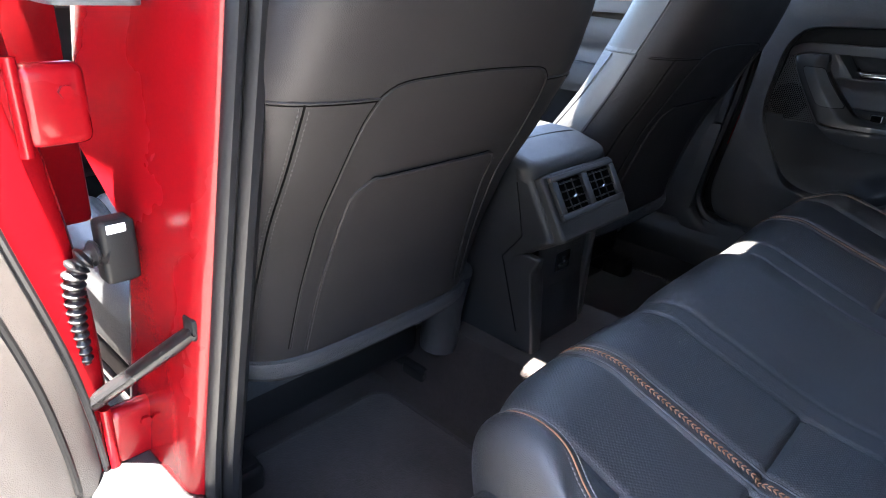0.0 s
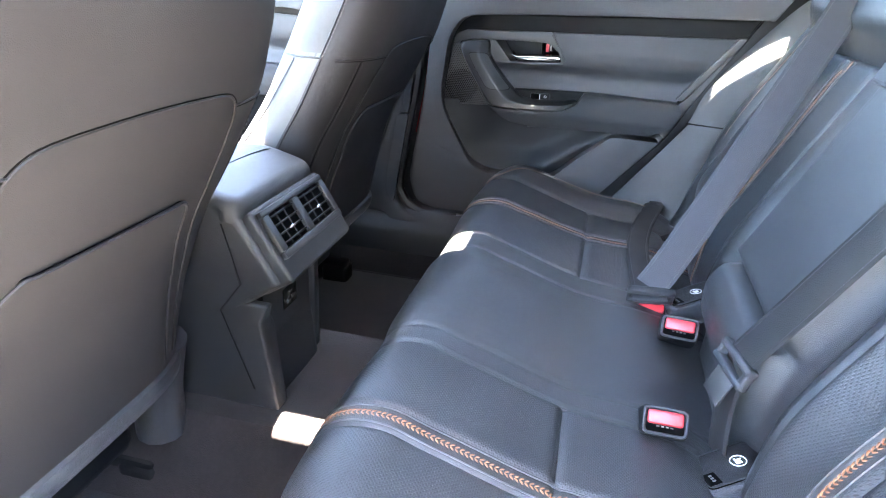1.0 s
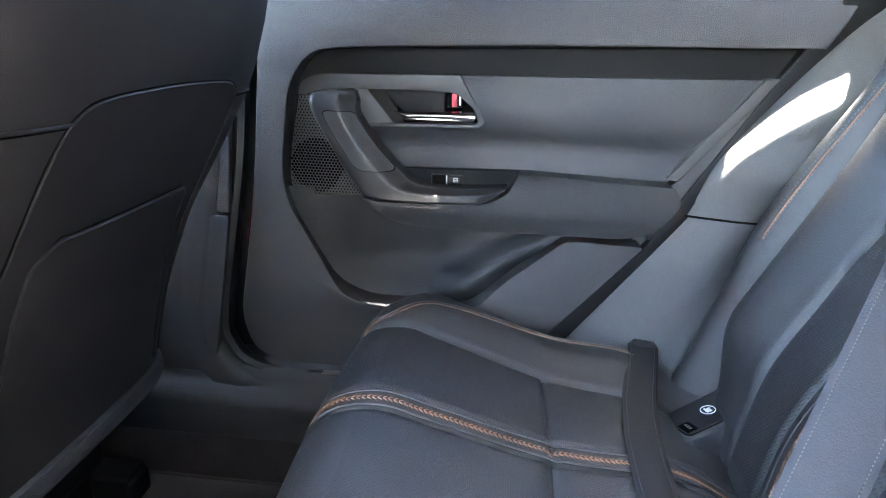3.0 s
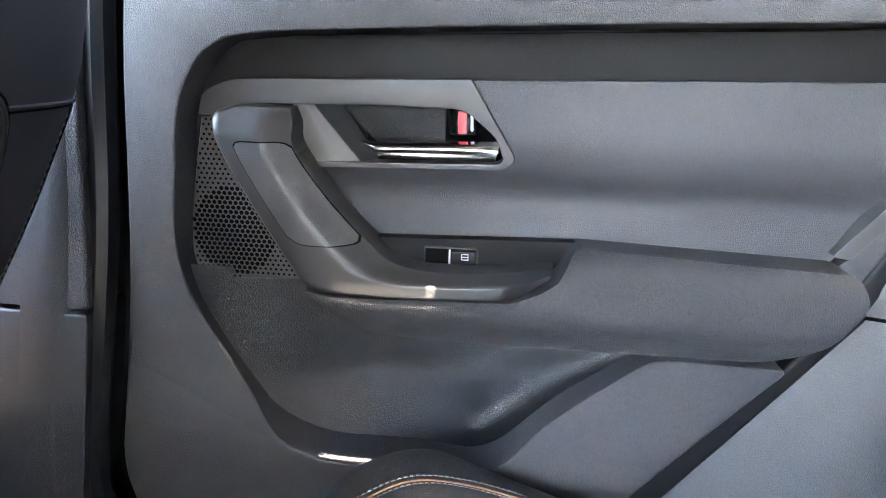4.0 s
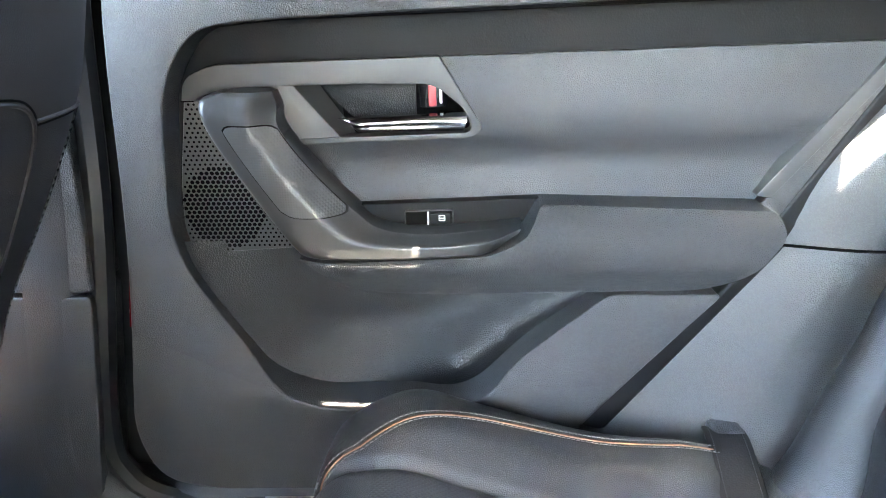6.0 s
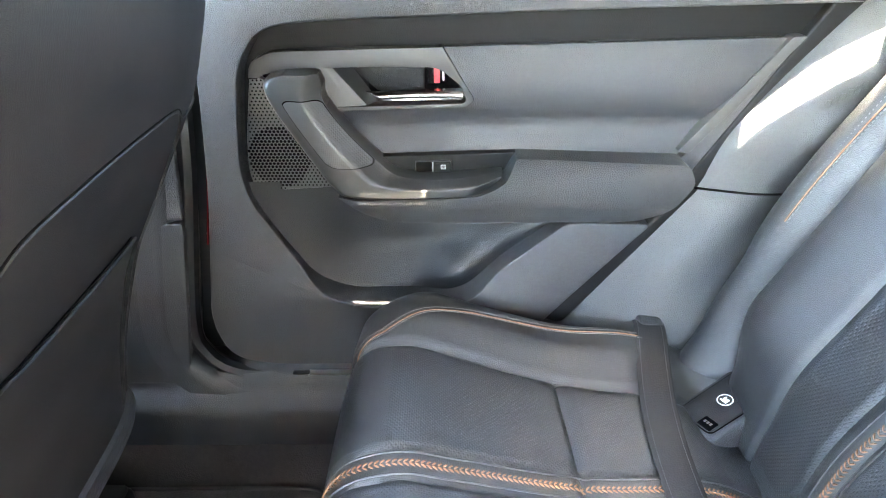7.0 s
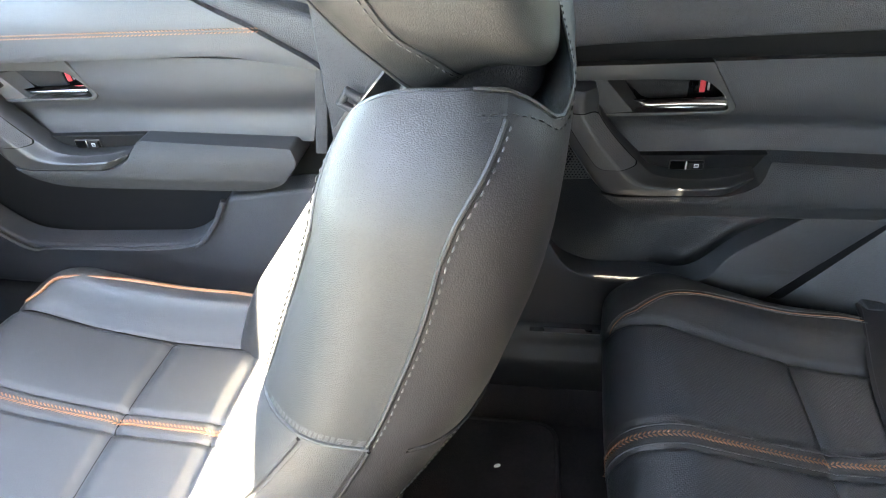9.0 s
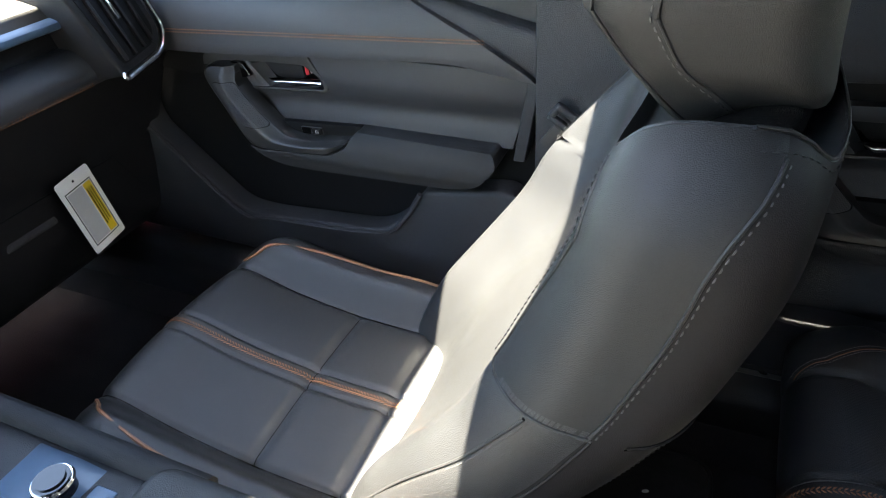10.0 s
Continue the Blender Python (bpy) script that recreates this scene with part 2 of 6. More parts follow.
def plate(outline, front, back, bev=0.004, seg=3, axes="xyz"):
    """A panel: the outline in the two last axes, its face at `front` of the first axis, going back to `back`."""
    order = ["xyz".index(c) for c in axes]

    def at(d, p):
        v = [0, 0, 0]
        v[order[0]], v[order[1]], v[order[2]] = d, p[0], p[1]
        return v

    bm = bmesh.new()
    top = [bm.verts.new(at(front, p)) for p in outline]
    bot = [bm.verts.new(at(back, p)) for p in outline]
    bm.faces.new(top)
    bm.faces.new(bot)
    k = len(outline)
    for i in range(k):
        bm.faces.new((top[i], top[(i + 1) % k], bot[(i + 1) % k], bot[i]))
    bmesh.ops.recalc_face_normals(bm, faces=bm.faces)
    if bev:
        rim = [bm.edges.get((top[i], top[(i + 1) % k])) for i in range(k)]
        bmesh.ops.bevel(bm, geom=rim, offset=bev, segments=seg, profile=0.5, affect="EDGES", clamp_overlap=True)
    return bm


def cut_rows(bm, axis, values):
    for v in values:
        co, no = [0, 0, 0], [0, 0, 0]
        co[axis], no[axis] = v, 1
        bmesh.ops.bisect_plane(bm, geom=bm.verts[:] + bm.edges[:] + bm.faces[:], plane_co=co, plane_no=no)
    return bm


def surf(fn, us, vs, loop=False):
    """A skin over the rows us and columns vs: fn(u, v) gives the place."""
    bm = bmesh.new()
    g = [[bm.verts.new(fn(u, v)) for v in vs] for u in us]
    for i in range(len(us) - 1 + (1 if loop else 0)):
        for j in range(len(vs) - 1):
            a, b = g[i], g[(i + 1) % len(us)]
            bm.faces.new((a[j], b[j], b[j + 1], a[j + 1]))
    return bm


def curve_points(pts, n):
    """A smooth line (Catmull-Rom) through the points, at n even steps."""
    p = np.array(pts, float)
    e = np.vstack([2 * p[0] - p[1], p, 2 * p[-1] - p[-2]])
    out = []
    for s in range(len(p) - 1):
        a, b, c, d = e[s : s + 4]
        for t in np.linspace(0, 1, 24, endpoint=False):
            out.append(0.5 * (2 * b + (c - a) * t + (2 * a - 5 * b + 4 * c - d) * t * t + (3 * b - a - 3 * c + d) * t ** 3))
    out.append(p[-1])
    out = np.array(out)
    far = np.r_[0, np.cumsum(np.linalg.norm(np.diff(out, axis=0), axis=1))]
    want = np.linspace(0, far[-1], n)
    return np.stack([np.interp(want, far, out[:, k]) for k in range(out.shape[1])], 1)


def tube(pts, r, n=8, steps=0, flat=1.0, closed=False, up=(0, 0, 1)):
    """A round or flattened cord along a line of points."""
    p = [Vector(q) for q in (curve_points(pts, steps) if steps else pts)]
    bm, rings, k = bmesh.new(), [], len(p)
    for i, c in enumerate(p):
        a = p[(i + 1) % k] if (closed or i < k - 1) else c
        b = p[i - 1] if (closed or i > 0) else c
        way = (a - b).normalized()
        side = way.cross(Vector(up))
        side = side.normalized() if side.length > 1e-4 else Vector((1, 0, 0))
        over = side.cross(way).normalized()
        rad = float(r[i]) if isinstance(r, (list, np.ndarray)) else r
        rings.append([bm.verts.new(c + rad * (math.cos(t) * side + flat * math.sin(t) * over)) for t in [2 * math.pi * j / n for j in range(n)]])
    for i in range(k - (0 if closed else 1)):
        a, b = rings[i], rings[(i + 1) % k]
        for j in range(n):
            bm.faces.new((a[j], a[(j + 1) % n], b[(j + 1) % n], b[j]))
    if not closed:
        bm.faces.new(rings[0])
        bm.faces.new(rings[-1])
    return bm


def strap(pts, width, across, thick=0.0014, steps=24):
    """A flat belt along a line; across: its width's way at the first and the last point."""
    p = [Vector(q) for q in curve_points(pts, steps)]
    a0, a1 = Vector(across[0]).normalized(), Vector(across[-1]).normalized()
    bm, rows = bmesh.new(), []
    for i, c in enumerate(p):
        t = i / (len(p) - 1)
        way = (p[min(i + 1, len(p) - 1)] - p[max(i - 1, 0)]).normalized()
        side = a0.lerp(a1, t)
        side = (side - way * side.dot(way)).normalized()
        nor = side.cross(way).normalized()
        rows.append([bm.verts.new(c + side * (width / 2 * u) + nor * (thick * h)) for u, h in ((-1, 0), (-0.92, 0.8), (0, 0.5), (0.92, 0.8), (1, 0), (0, -0.5))])
    for a, b in zip(rows, rows[1:]):
        for j in range(6):
            bm.faces.new((a[j], a[(j + 1) % 6], b[(j + 1) % 6], b[j]))
    bm.faces.new(rows[0])
    bm.faces.new(rows[-1])
    return bm


def stitches(pts, nor, step=0.006, length=0.0042, r=0.0006, slant=0.0, rise=0.0004, side=0.0):
    """A row of short threads along a line. slant: degrees by which each thread turns from the line; side: the row's offset across it."""
    p = np.array(pts, float)
    far = np.r_[0, np.cumsum(np.linalg.norm(np.diff(p, axis=0), axis=1))]
    verts, faces = [], []
    nrm = Vector(nor)
    for d in np.arange(step / 2, far[-1], step):
        c = Vector([np.interp(d, far, p[:, k]) for k in range(3)])
        e = Vector([np.interp(min(d + 0.003, far[-1]), far, p[:, k]) for k in range(3)])
        b = Vector([np.interp(max(d - 0.003, 0), far, p[:, k]) for k in range(3)])
        way = (e - b).normalized()
        up = (nrm - way * nrm.dot(way)).normalized()
        ac = up.cross(way)
        c = c + ac * side + up * rise
        w = way * math.cos(radians(slant)) + ac * math.sin(radians(slant))
        s = up.cross(w)
        k = len(verts)
        for q, rr in ((-0.5, 0.45), (-0.2, 1.0), (0.2, 1.0), (0.5, 0.45)):
            for j in range(5):
                t = 2 * math.pi * j / 5
                h = 0.0 if abs(q) < 0.3 else -r * 0.8
                verts.append(c + w * (length * q) + (s * math.cos(t) + up * math.sin(t)) * r * rr + up * h)
        for i in range(3):
            for j in range(5):
                faces.append((k + i * 5 + j, k + i * 5 + (j + 1) % 5, k + (i + 1) * 5 + (j + 1) % 5, k + (i + 1) * 5 + j))
    me = bpy.data.meshes.new("tmp")
    me.from_pydata(verts, [], faces)
    bm = bmesh.new()
    bm.from_mesh(me)
    bpy.data.meshes.remove(me)
    return bm


def groove(d, w=0.0035):
    return math.exp(-(d / w) ** 2)


def step01(a, b, x):
    t = min(1.0, max(0.0, (x - a) / (b - a)))
    return t * t * (3 - 2 * t)


# ---- setting: ground, floor, roof, pillars, sills ----
def ground_sheet():
    bm = bmesh.new()
    bmesh.ops.create_grid(bm, x_segments=2, y_segments=2, size=400)
    bmesh.ops.translate(bm, vec=(0, 0, -0.45), verts=bm.verts)
    tagged(part("ground", bm, CONCRETE), "sunlit grey concrete ground outside the car", "ground", kind="structure")


def floor_height(x, y):
    hump = 0.132 * (1 - step01(0.125, 0.205, abs(x - 0.005)))
    return hump + 0.095 * step01(0.612, 0.668, abs(x)) + 0.0015 * noise.noise((x * 30, y * 30, 0))


def build_floor():
    xs, ys = np.linspace(-0.70, 0.72, 110), np.linspace(-0.6, 2.0, 80)
    tagged(part("floor", surf(lambda x, y: (x, y, floor_height(x, y)), xs, ys), CARPET), "black carpeted car floor with a raised centre tunnel", "floor", kind="structure")


# made-up gaps in the unseen roof, placed to throw sun patches: x from, to; y from, to
SUN_GAPS = [(-0.42, 0.48, 0.356, 0.523), (-0.294, -0.255, 0.09, 0.292), (0.009, 0.095, 0.0, 0.036), (0.5425, 0.5456, -0.022, 0.056), (0.5456, 0.5474, -0.040, -0.016), (0.5770, 0.5794, 0.213, 0.230), (0.590, 0.606, -0.485, -0.38)]


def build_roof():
    """The unseen headliner, laid as strips round the gaps cut for sun patches."""
    xs = sorted({-0.665, 0.735, *[c[0] for c in SUN_GAPS], *[c[1] for c in SUN_GAPS]})
    ys = sorted({-1.3, 1.18, *[c[2] for c in SUN_GAPS], *[c[3] for c in SUN_GAPS]})
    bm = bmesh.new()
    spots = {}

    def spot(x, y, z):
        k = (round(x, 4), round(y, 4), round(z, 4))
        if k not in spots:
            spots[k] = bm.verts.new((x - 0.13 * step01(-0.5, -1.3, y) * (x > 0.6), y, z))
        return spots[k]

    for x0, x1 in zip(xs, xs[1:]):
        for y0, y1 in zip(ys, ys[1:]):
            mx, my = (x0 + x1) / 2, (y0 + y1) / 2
            if any(a < mx < b and c < my < d for a, b, c, d in SUN_GAPS):
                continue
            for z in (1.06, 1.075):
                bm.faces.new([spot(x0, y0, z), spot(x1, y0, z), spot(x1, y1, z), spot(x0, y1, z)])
    tagged(part("ceiling", bm, HEADLINE), "unseen dark headliner with gaps cut to throw sun patches", "ceiling", kind="structure")


def leaning_post(name, y0, y1, low, high, width, material, label):
    """A pillar that leans inwards: its foot and head as (x, z)."""
    prof = rnd([(y0, 0), (y1, 0), (y1, width), (y0, width)], 0.012, 4)
    sgn = 1 if low[0] > 0 else -1
    rows = np.linspace(0, 1, 10)

    def at(t, k):
        y, d = prof[int(k) % len(prof)]
        return (low[0] + (high[0] - low[0]) * t + sgn * d, y, low[1] + (high[1] - low[1]) * t)

    return tagged(part(name, surf(at, rows, range(len(prof) + 1)), material), label, "pillar", kind="structure")


ground_sheet()
# unseen wall, added to hold back sky light from the near side
tagged(part("side_light_block", box((-3.6, -3.5, -0.45), (-3.4, 0.3, 3.6), 0.01), GREYWALL), "plain grey wall, unseen, added to block light from the near side", "wall", kind="structure")
build_floor()
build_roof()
# pillars between the windows, and the closed ends of the cabin
leaning_post("pillar_b_upper", 0.385, 0.51, (0.685, 0.69), (0.61, 1.09), 0.07, CTRIM, "grey trim of the centre pillar between the doors")
leaning_post("pillar_a", 1.12, 1.22, (0.70, 0.70), (0.60, 1.09), 0.06, CTRIM, "grey windscreen pillar trim")
leaning_post("pillar_a_left", 1.12, 1.22, (-0.70, 0.70), (-0.60, 1.09), 0.06, CTRIM, "grey windscreen pillar trim")
leaning_post("pillar_b_left", 0.375, 0.47, (-0.615, 0.66), (-0.575, 1.09), 0.07, CTRIM, "grey trim of the centre pillar between the doors")
tagged(part("wall_rear", box((-0.72, -1.34, -0.1), (0.74, -1.28, 0.72), 0.01), DARKTRIM), "dark tailgate lining behind the seats", "wall", kind="structure")
tagged(part("wall_left_rear", box((-0.75, -1.3, -0.1), (-0.66, -0.36, 0.72), 0.01), DARKTRIM), "dark lining of the load space", "wall", kind="structure")
tagged(part("wall_right_rear", box((0.735, -1.3, -0.1), (0.785, -0.09, 0.70), 0.01), DARKTRIM), "dark lining of the load space", "wall", kind="structure")
tagged(part("wall_front", box((-0.75, 1.86, -0.2), (0.78, 1.92, 0.72), 0.01), BLACKTRIM), "black bulkhead behind the dashboard", "wall", kind="structure")
tagged(part("body_side_right", box((0.792, -1.3, -0.25), (0.83, 1.9, 0.69), 0.012), RED), "red metallic outer body side", "car body", kind="structure")


# unseen red panel, added to keep bright ground out of the pillar's reflection
tagged(part("glare_block", box((-0.775, 0.565, -0.12), (-0.735, 1.55, 0.42), 0.012, 3), RED), "unseen red panel added to block ground glare on the near pillar", "car door", kind="structure")
# unseen bars beside the roof, added and sized to block the sun
tagged(part("sun_block_right", box((0.737, -0.62, 1.045), (0.785, 0.45, 1.115), 0.012), RED), "unseen red bar added to shade the rear door's top roll", "car body", kind="structure")
tagged(part("sun_block_left", joined([box((-0.80, -0.45, 1.045), (-0.668, 0.40, 1.115), 0.012), box((-0.715, 0.402, 1.045), (-0.668, 1.2, 1.115), 0.012)]), RED), "unseen red bars added to shade the near floor and pillar", "car body", kind="structure")
# black plate hides the red body side; its colour stands for shade
tagged(part("shade_plate_right", box((0.722, 0.262, -0.05), (0.786, 0.50, 0.69), 0.004), BLACKTRIM), "black plate standing in for the shade behind the door seal", "door jamb", kind="structure")


def build_sill(sign, name):
    """The grained sill trim under the doors, with its step down to the carpet."""
    prof = [(0.645, 0.035), (0.648, 0.10), (0.652, 0.128), (0.664, 0.140), (0.672, 0.165), (0.680, 0.178), (0.720, 0.181), (0.760, 0.172), (0.775, 0.12), (0.78, -0.2)]
    ys = np.linspace(-0.40, 1.85, 40)
    p = curve_points(prof, 40)
    dx = 0.0 if sign > 0 else 0.045
    bm = surf(lambda y, k: (sign * p[int(k)][0] + dx, y, p[int(k)][1]), ys, range(40))
    tagged(part(name, bm, CONSOLE), "blue-grey grained plastic door sill trim", "sill", kind="structure")


build_sill(1, "sill_right")
build_sill(-1, "sill_left")

# centre pillar's lower trim on the far side, with its joint
tagged(part("pillar_b_lower", plate(rnd([(0.381, 0.16), (0.344, 0.40), (0.345, 0.409), (0.50, 0.409), (0.54, 0.16)], 0.004), 0.665, 0.72, 0.006), CONSOLE), "blue-grey grained trim of the lower centre pillar", "pillar", kind="structure")
tagged(part("pillar_b_middle", plate(rnd([(0.343, 0.412), (0.322, 0.68), (0.325, 0.74), (0.51, 0.74), (0.51, 0.412)], 0.004), 0.667, 0.72, 0.008), TRIM), "grey grained trim of the centre pillar", "pillar", kind="structure")


def pane(name, corners, label):
    bm = bmesh.new()
    bm.faces.new([bm.verts.new(c) for c in corners])
    tagged(part(name, bm, PRIVACY), label, "window", kind="structure")


pane("window_1", [(0.765, 0.37, 0.70), (0.765, -0.45, 0.70), (0.726, -0.45, 1.06), (0.726, 0.37, 1.06)], "dark tinted rear door window")
pane("window_2", [(0.765, -0.452, 0.70), (0.765, -1.30, 0.70), (0.66, -1.30, 1.06), (0.726, -0.452, 1.06)], "dark tinted rear quarter window")
pane("window_3", [(-0.72, -0.37, 0.72), (-0.73, -1.30, 0.72), (-0.68, -1.30, 1.06), (-0.68, -0.37, 1.06)], "dark tinted rear quarter window")
pane("window_4", [(-0.70, -1.31, 0.72), (0.73, -1.31, 0.72), (0.62, -1.29, 1.06), (-0.66, -1.29, 1.06)], "dark tinted tailgate window")


# ---- doors ----
HX = lambda pts, dy, dz: [(p[0] + dy, p[1] + dz, *p[2:]) for p in pts]


def hex_dots(outline, x, pitch, r, hole_at=None):
    """Small dark six-sided perforations that fill an outline."""
    def inside(y, z):
        c = False
        for i in range(len(outline)):
            (y1, z1), (y2, z2) = outline[i - 1][:2], outline[i][:2]
            if (z1 > z) != (z2 > z) and y < (y2 - y1) * (z - z1) / (z2 - z1) + y1:
                c = not c
        return c

    ys, zs = [p[0] for p in outline], [p[1] for p in outline]
    verts, faces, row, z = [], [], 0, min(zs)
    while z < max(zs):
        y = min(ys) + (pitch / 2 if row % 2 else 0)
        while y < max(ys):
            if all(inside(y + a, z + b) for a, b in ((r, 0), (-r, 0), (0, r), (0, -r))):
                rr = r
                if hole_at and math.hypot(y - hole_at[0], z - hole_at[1]) > hole_at[2]:
                    rr = r * 0.6
                k = len(verts)
                verts += [(x, y + rr * math.cos(t), z + rr * math.sin(t)) for t in [math.pi / 3 * j for j in range(6)]]
                faces.append(tuple(range(k, k + 6)))
            y += pitch
        z += pitch * 0.866
        row += 1
    me = bpy.data.meshes.new("tmp")
    me.from_pydata(verts, [], faces)
    bm = bmesh.new()
    bm.from_mesh(me)
    bpy.data.meshes.remove(me)
    return bm


def handle_group(door, dy, dz, X, front=False):
    """Bezel, release lever, grab handle, window switch and speaker of one door; X shifts it in depth."""
    S = lambda pts, r=0.004: rnd(HX(pts, dy, dz), r)
    bez = [(0.249, 0.5735, 0.001), (0.245, 0.592, 0.012), (0.222, 0.603, 0.02), (0.033, 0.608, 0.001), (-0.004, 0.549, 0.006), (0.006, 0.541, 0.004), (0.168, 0.5365, 0.001), (0.168, 0.541, 0.001), (0.010, 0.5455, 0.003), (0.006, 0.549, 0.003), (0.012, 0.566, 0.01), (0.038, 0.586, 0.01), (0.10, 0.587), (0.205, 0.585, 0.01), (0.233, 0.578, 0.006), (0.238, 0.5735, 0.001)]
    part("bezel", plate(S(bez), 0.6965 + X, 0.715 + X, 0.0022), SATIN, door, "satin grey bezel round the handle")
    part("bezel_gap", plate(S([(0.2495, 0.5745), (0.2385, 0.5745), (0.2385, 0.5735), (0.2495, 0.5735)], 0.0), 0.6963 + X, 0.70 + X, 0.0), HOLE_SHADE, door)

    def web(z, u):
        """The slanted bezel panel: flat, then rolling back towards the lever's recess."""
        f = (z - 0.541) / 0.044
        left = 0.1705 - 0.0015 * math.cos(f * 3.0)
        edge, foot = 0.1175 + 0.038 * f, 0.106 + 0.031 * f
        y = left + (edge - left) * min(1.0, u) if u <= 1 else edge + (foot - edge) * (u - 1)
        r = step01(0.55, 1.0, u) * 0.0022 + (0.0178 * (u - 1) ** 0.8 if u > 1 else 0.0)
        return (0.6985 + X + r, y + dy, z + dz)

    part("bezel_web", surf(web, np.linspace(0.5405, 0.5855, 12), [0, 0.2, 0.4, 0.55, 0.65, 0.75, 0.83, 0.9, 0.96, 1.0, 1.06, 1.15, 1.3, 1.5, 1.75, 2.0]), SATIN, door, "satin grey slanted bezel panel", angle=70)
    part("lever_recess", plate(S([(0.138, 0.587), (0.0535, 0.588), (0.0535, 0.556), (0.10, 0.5545), (0.109, 0.5575)], 0.002), 0.7145 + X, 0.722 + X, 0.001), DARKTRIM, door, "dark smooth recess behind the release lever")
    # shade inside the lever's recess, put in as a black plate
    part("recess_shadow", plate(S([(0.120, 0.588), (0.036, 0.588), (0.005, 0.566), (0.0, 0.543), (0.116, 0.540)], 0.006), 0.720 + X, 0.724 + X, 0.001), HOLE_SHADE, door, "black plate standing in for the shade round the lever and lock")

    def lever(u, v):
        """A tapering bar with a flat upper face and a hollowed lower one, pointed at its front end."""
        top = 0.5580 + 0.0045 * u
        low = 0.5578 - 0.0118 * step01(0.0, 0.17, u) + 0.0005 * u
        y = 0.1195 - 0.1095 * u
        if u > 0.93:
            y += 0.004 * (v - 0.3) * (u - 0.93) / 0.07
        z = top + (low - top) * v
        out = 0.0135 * math.sin(math.pi * min(1.0, max(0.0, 0.08 + 0.84 * v))) ** 0.6 - 0.0035 * math.exp(-((v - 0.62) / 0.16) ** 2) * math.sin(math.pi * u)
        return (0.7075 + X - out * (0.55 + 0.45 * step01(0, 0.15, u)), y + dy, z + dz)

    part("release_lever", surf(lever, np.linspace(0, 1, 40), np.linspace(0, 1, 16)), CHROME, door, "chromed release lever", angle=50)
    bm = cut_rows(plate(S([(0.0510, 0.5855, 0.002), (0.0275, 0.5855, 0.004), (0.0245, 0.572, 0.006), (0.0265, 0.5655, 0.003), (0.0500, 0.565, 0.002)]), 0.7055 + X, 0.722 + X, 0.003, 3), 1, [dy + 0.029 + 0.003 * k for k in range(7)])
    for v in bm.verts:
        if v.co.x < 0.715 + X:
            v.co.x += 0.004 * ((v.co.y - dy - 0.040) / 0.012) ** 2
    knob = part("lock_knob", bm, GLOSS, door, "glossy black lock knob")
    part("lock_slide", plate(S([(0.0428, 0.5840), (0.0360, 0.5842), (0.0356, 0.5668), (0.0424, 0.5666)], 0.001), 0.7046 + X, 0.710 + X, 0.0006), REDPLASTIC, knob, "red lock marker")
    # the glossy knob's silver highlight, put in as a steel strip
    part("lock_highlight", plate(S([(0.0335, 0.5825), (0.0310, 0.5825), (0.0305, 0.5690), (0.0330, 0.5690)], 0.0012), 0.7050 + X, 0.712 + X, 0.0010), STEEL, knob, "steel strip standing in for the lock knob's highlight")
    # flat near-black plate carries the shade inside the handle's cup
    part("handle_cup", plate(S([(0.236, 0.578), (0.205, 0.5855), (0.172, 0.5855), (0.1675, 0.574), (0.171, 0.556), (0.19, 0.54), (0.215, 0.55), (0.236, 0.573)], 0.008), 0.708 + X, 0.72 + X, 0.002), HOLE_SHADE, door, "near-black plate for the shaded cup behind the handle")
    high = curve_points([(0.168, 0.5835), (0.164, 0.572), (0.162, 0.555), (0.137, 0.520), (0.104, 0.485), (0.083, 0.4695), (0.045, 0.4645), (0.0, 0.4672), (-0.037, 0.4705)], 90)
    low = curve_points([(0.208, 0.5845), (0.225, 0.579), (0.2268, 0.566), (0.217, 0.542), (0.190, 0.500), (0.160, 0.458), (0.145, 0.4475), (0.10, 0.4455), (0.04, 0.4472), (-0.007, 0.4495), (-0.032, 0.463)], 90)

    def grip(i, s, lift=0.0):
        k = min(88, max(0, int(i)))
        f = min(1.0, max(0.0, i - k))
        q = (high[k] * (1 - f) + high[k + 1] * f) * (1 - s) + (low[k] * (1 - f) + low[k + 1] * f) * s
        out = 0.0 if s in (0.0, 1.0) or i < 0 else 0.032 + 0.017 * (0.6 * min(1.0, s / 0.34) + 0.4 * step01(0.0, 0.34, s)) * step01(1.06, 0.90, s)
        out *= 1 - 0.30 * step01(9, 0, i) * (1 - 0.5 * s) - 0.25 * step01(78, 89, i)
        back = 0.012 * step01(0.15, 0.225, q[0]) + 0.004 * step01(0.03, -0.03, q[0])
        return (0.700 + X + back - out - lift, q[0] + dy, q[1] + dz)

    across = [0.0] + [0.004 + 0.992 * (0.5 - 0.5 * math.cos(math.pi * k / 18)) for k in range(19)] + [1.0]
    part("grab_handle", surf(grip, [-1] + list(range(90)), across), SATINDARK, door, "slanted dark satin grab handle", angle=62)

    def level(v, s, lift, grow):
        """A place on the grip at a share v of the inlay's height; its two ends lie level, with softened corners."""
        e = abs((s - 0.36) / (0.34 + grow)) ** 7
        top, foot = 0.559 + dz + 0.001 * (grow > 0) - 0.004 * e, 0.4855 + dz - 0.001 * (grow > 0) + 0.006 * e
        z = top + (foot - top) * v
        lo, hi = 4.0, 62.0
        for _ in range(22):
            mid = (lo + hi) / 2
            lo, hi = (mid, hi) if grip(mid, s)[2] > z else (lo, mid)
        return grip(lo, s, lift)

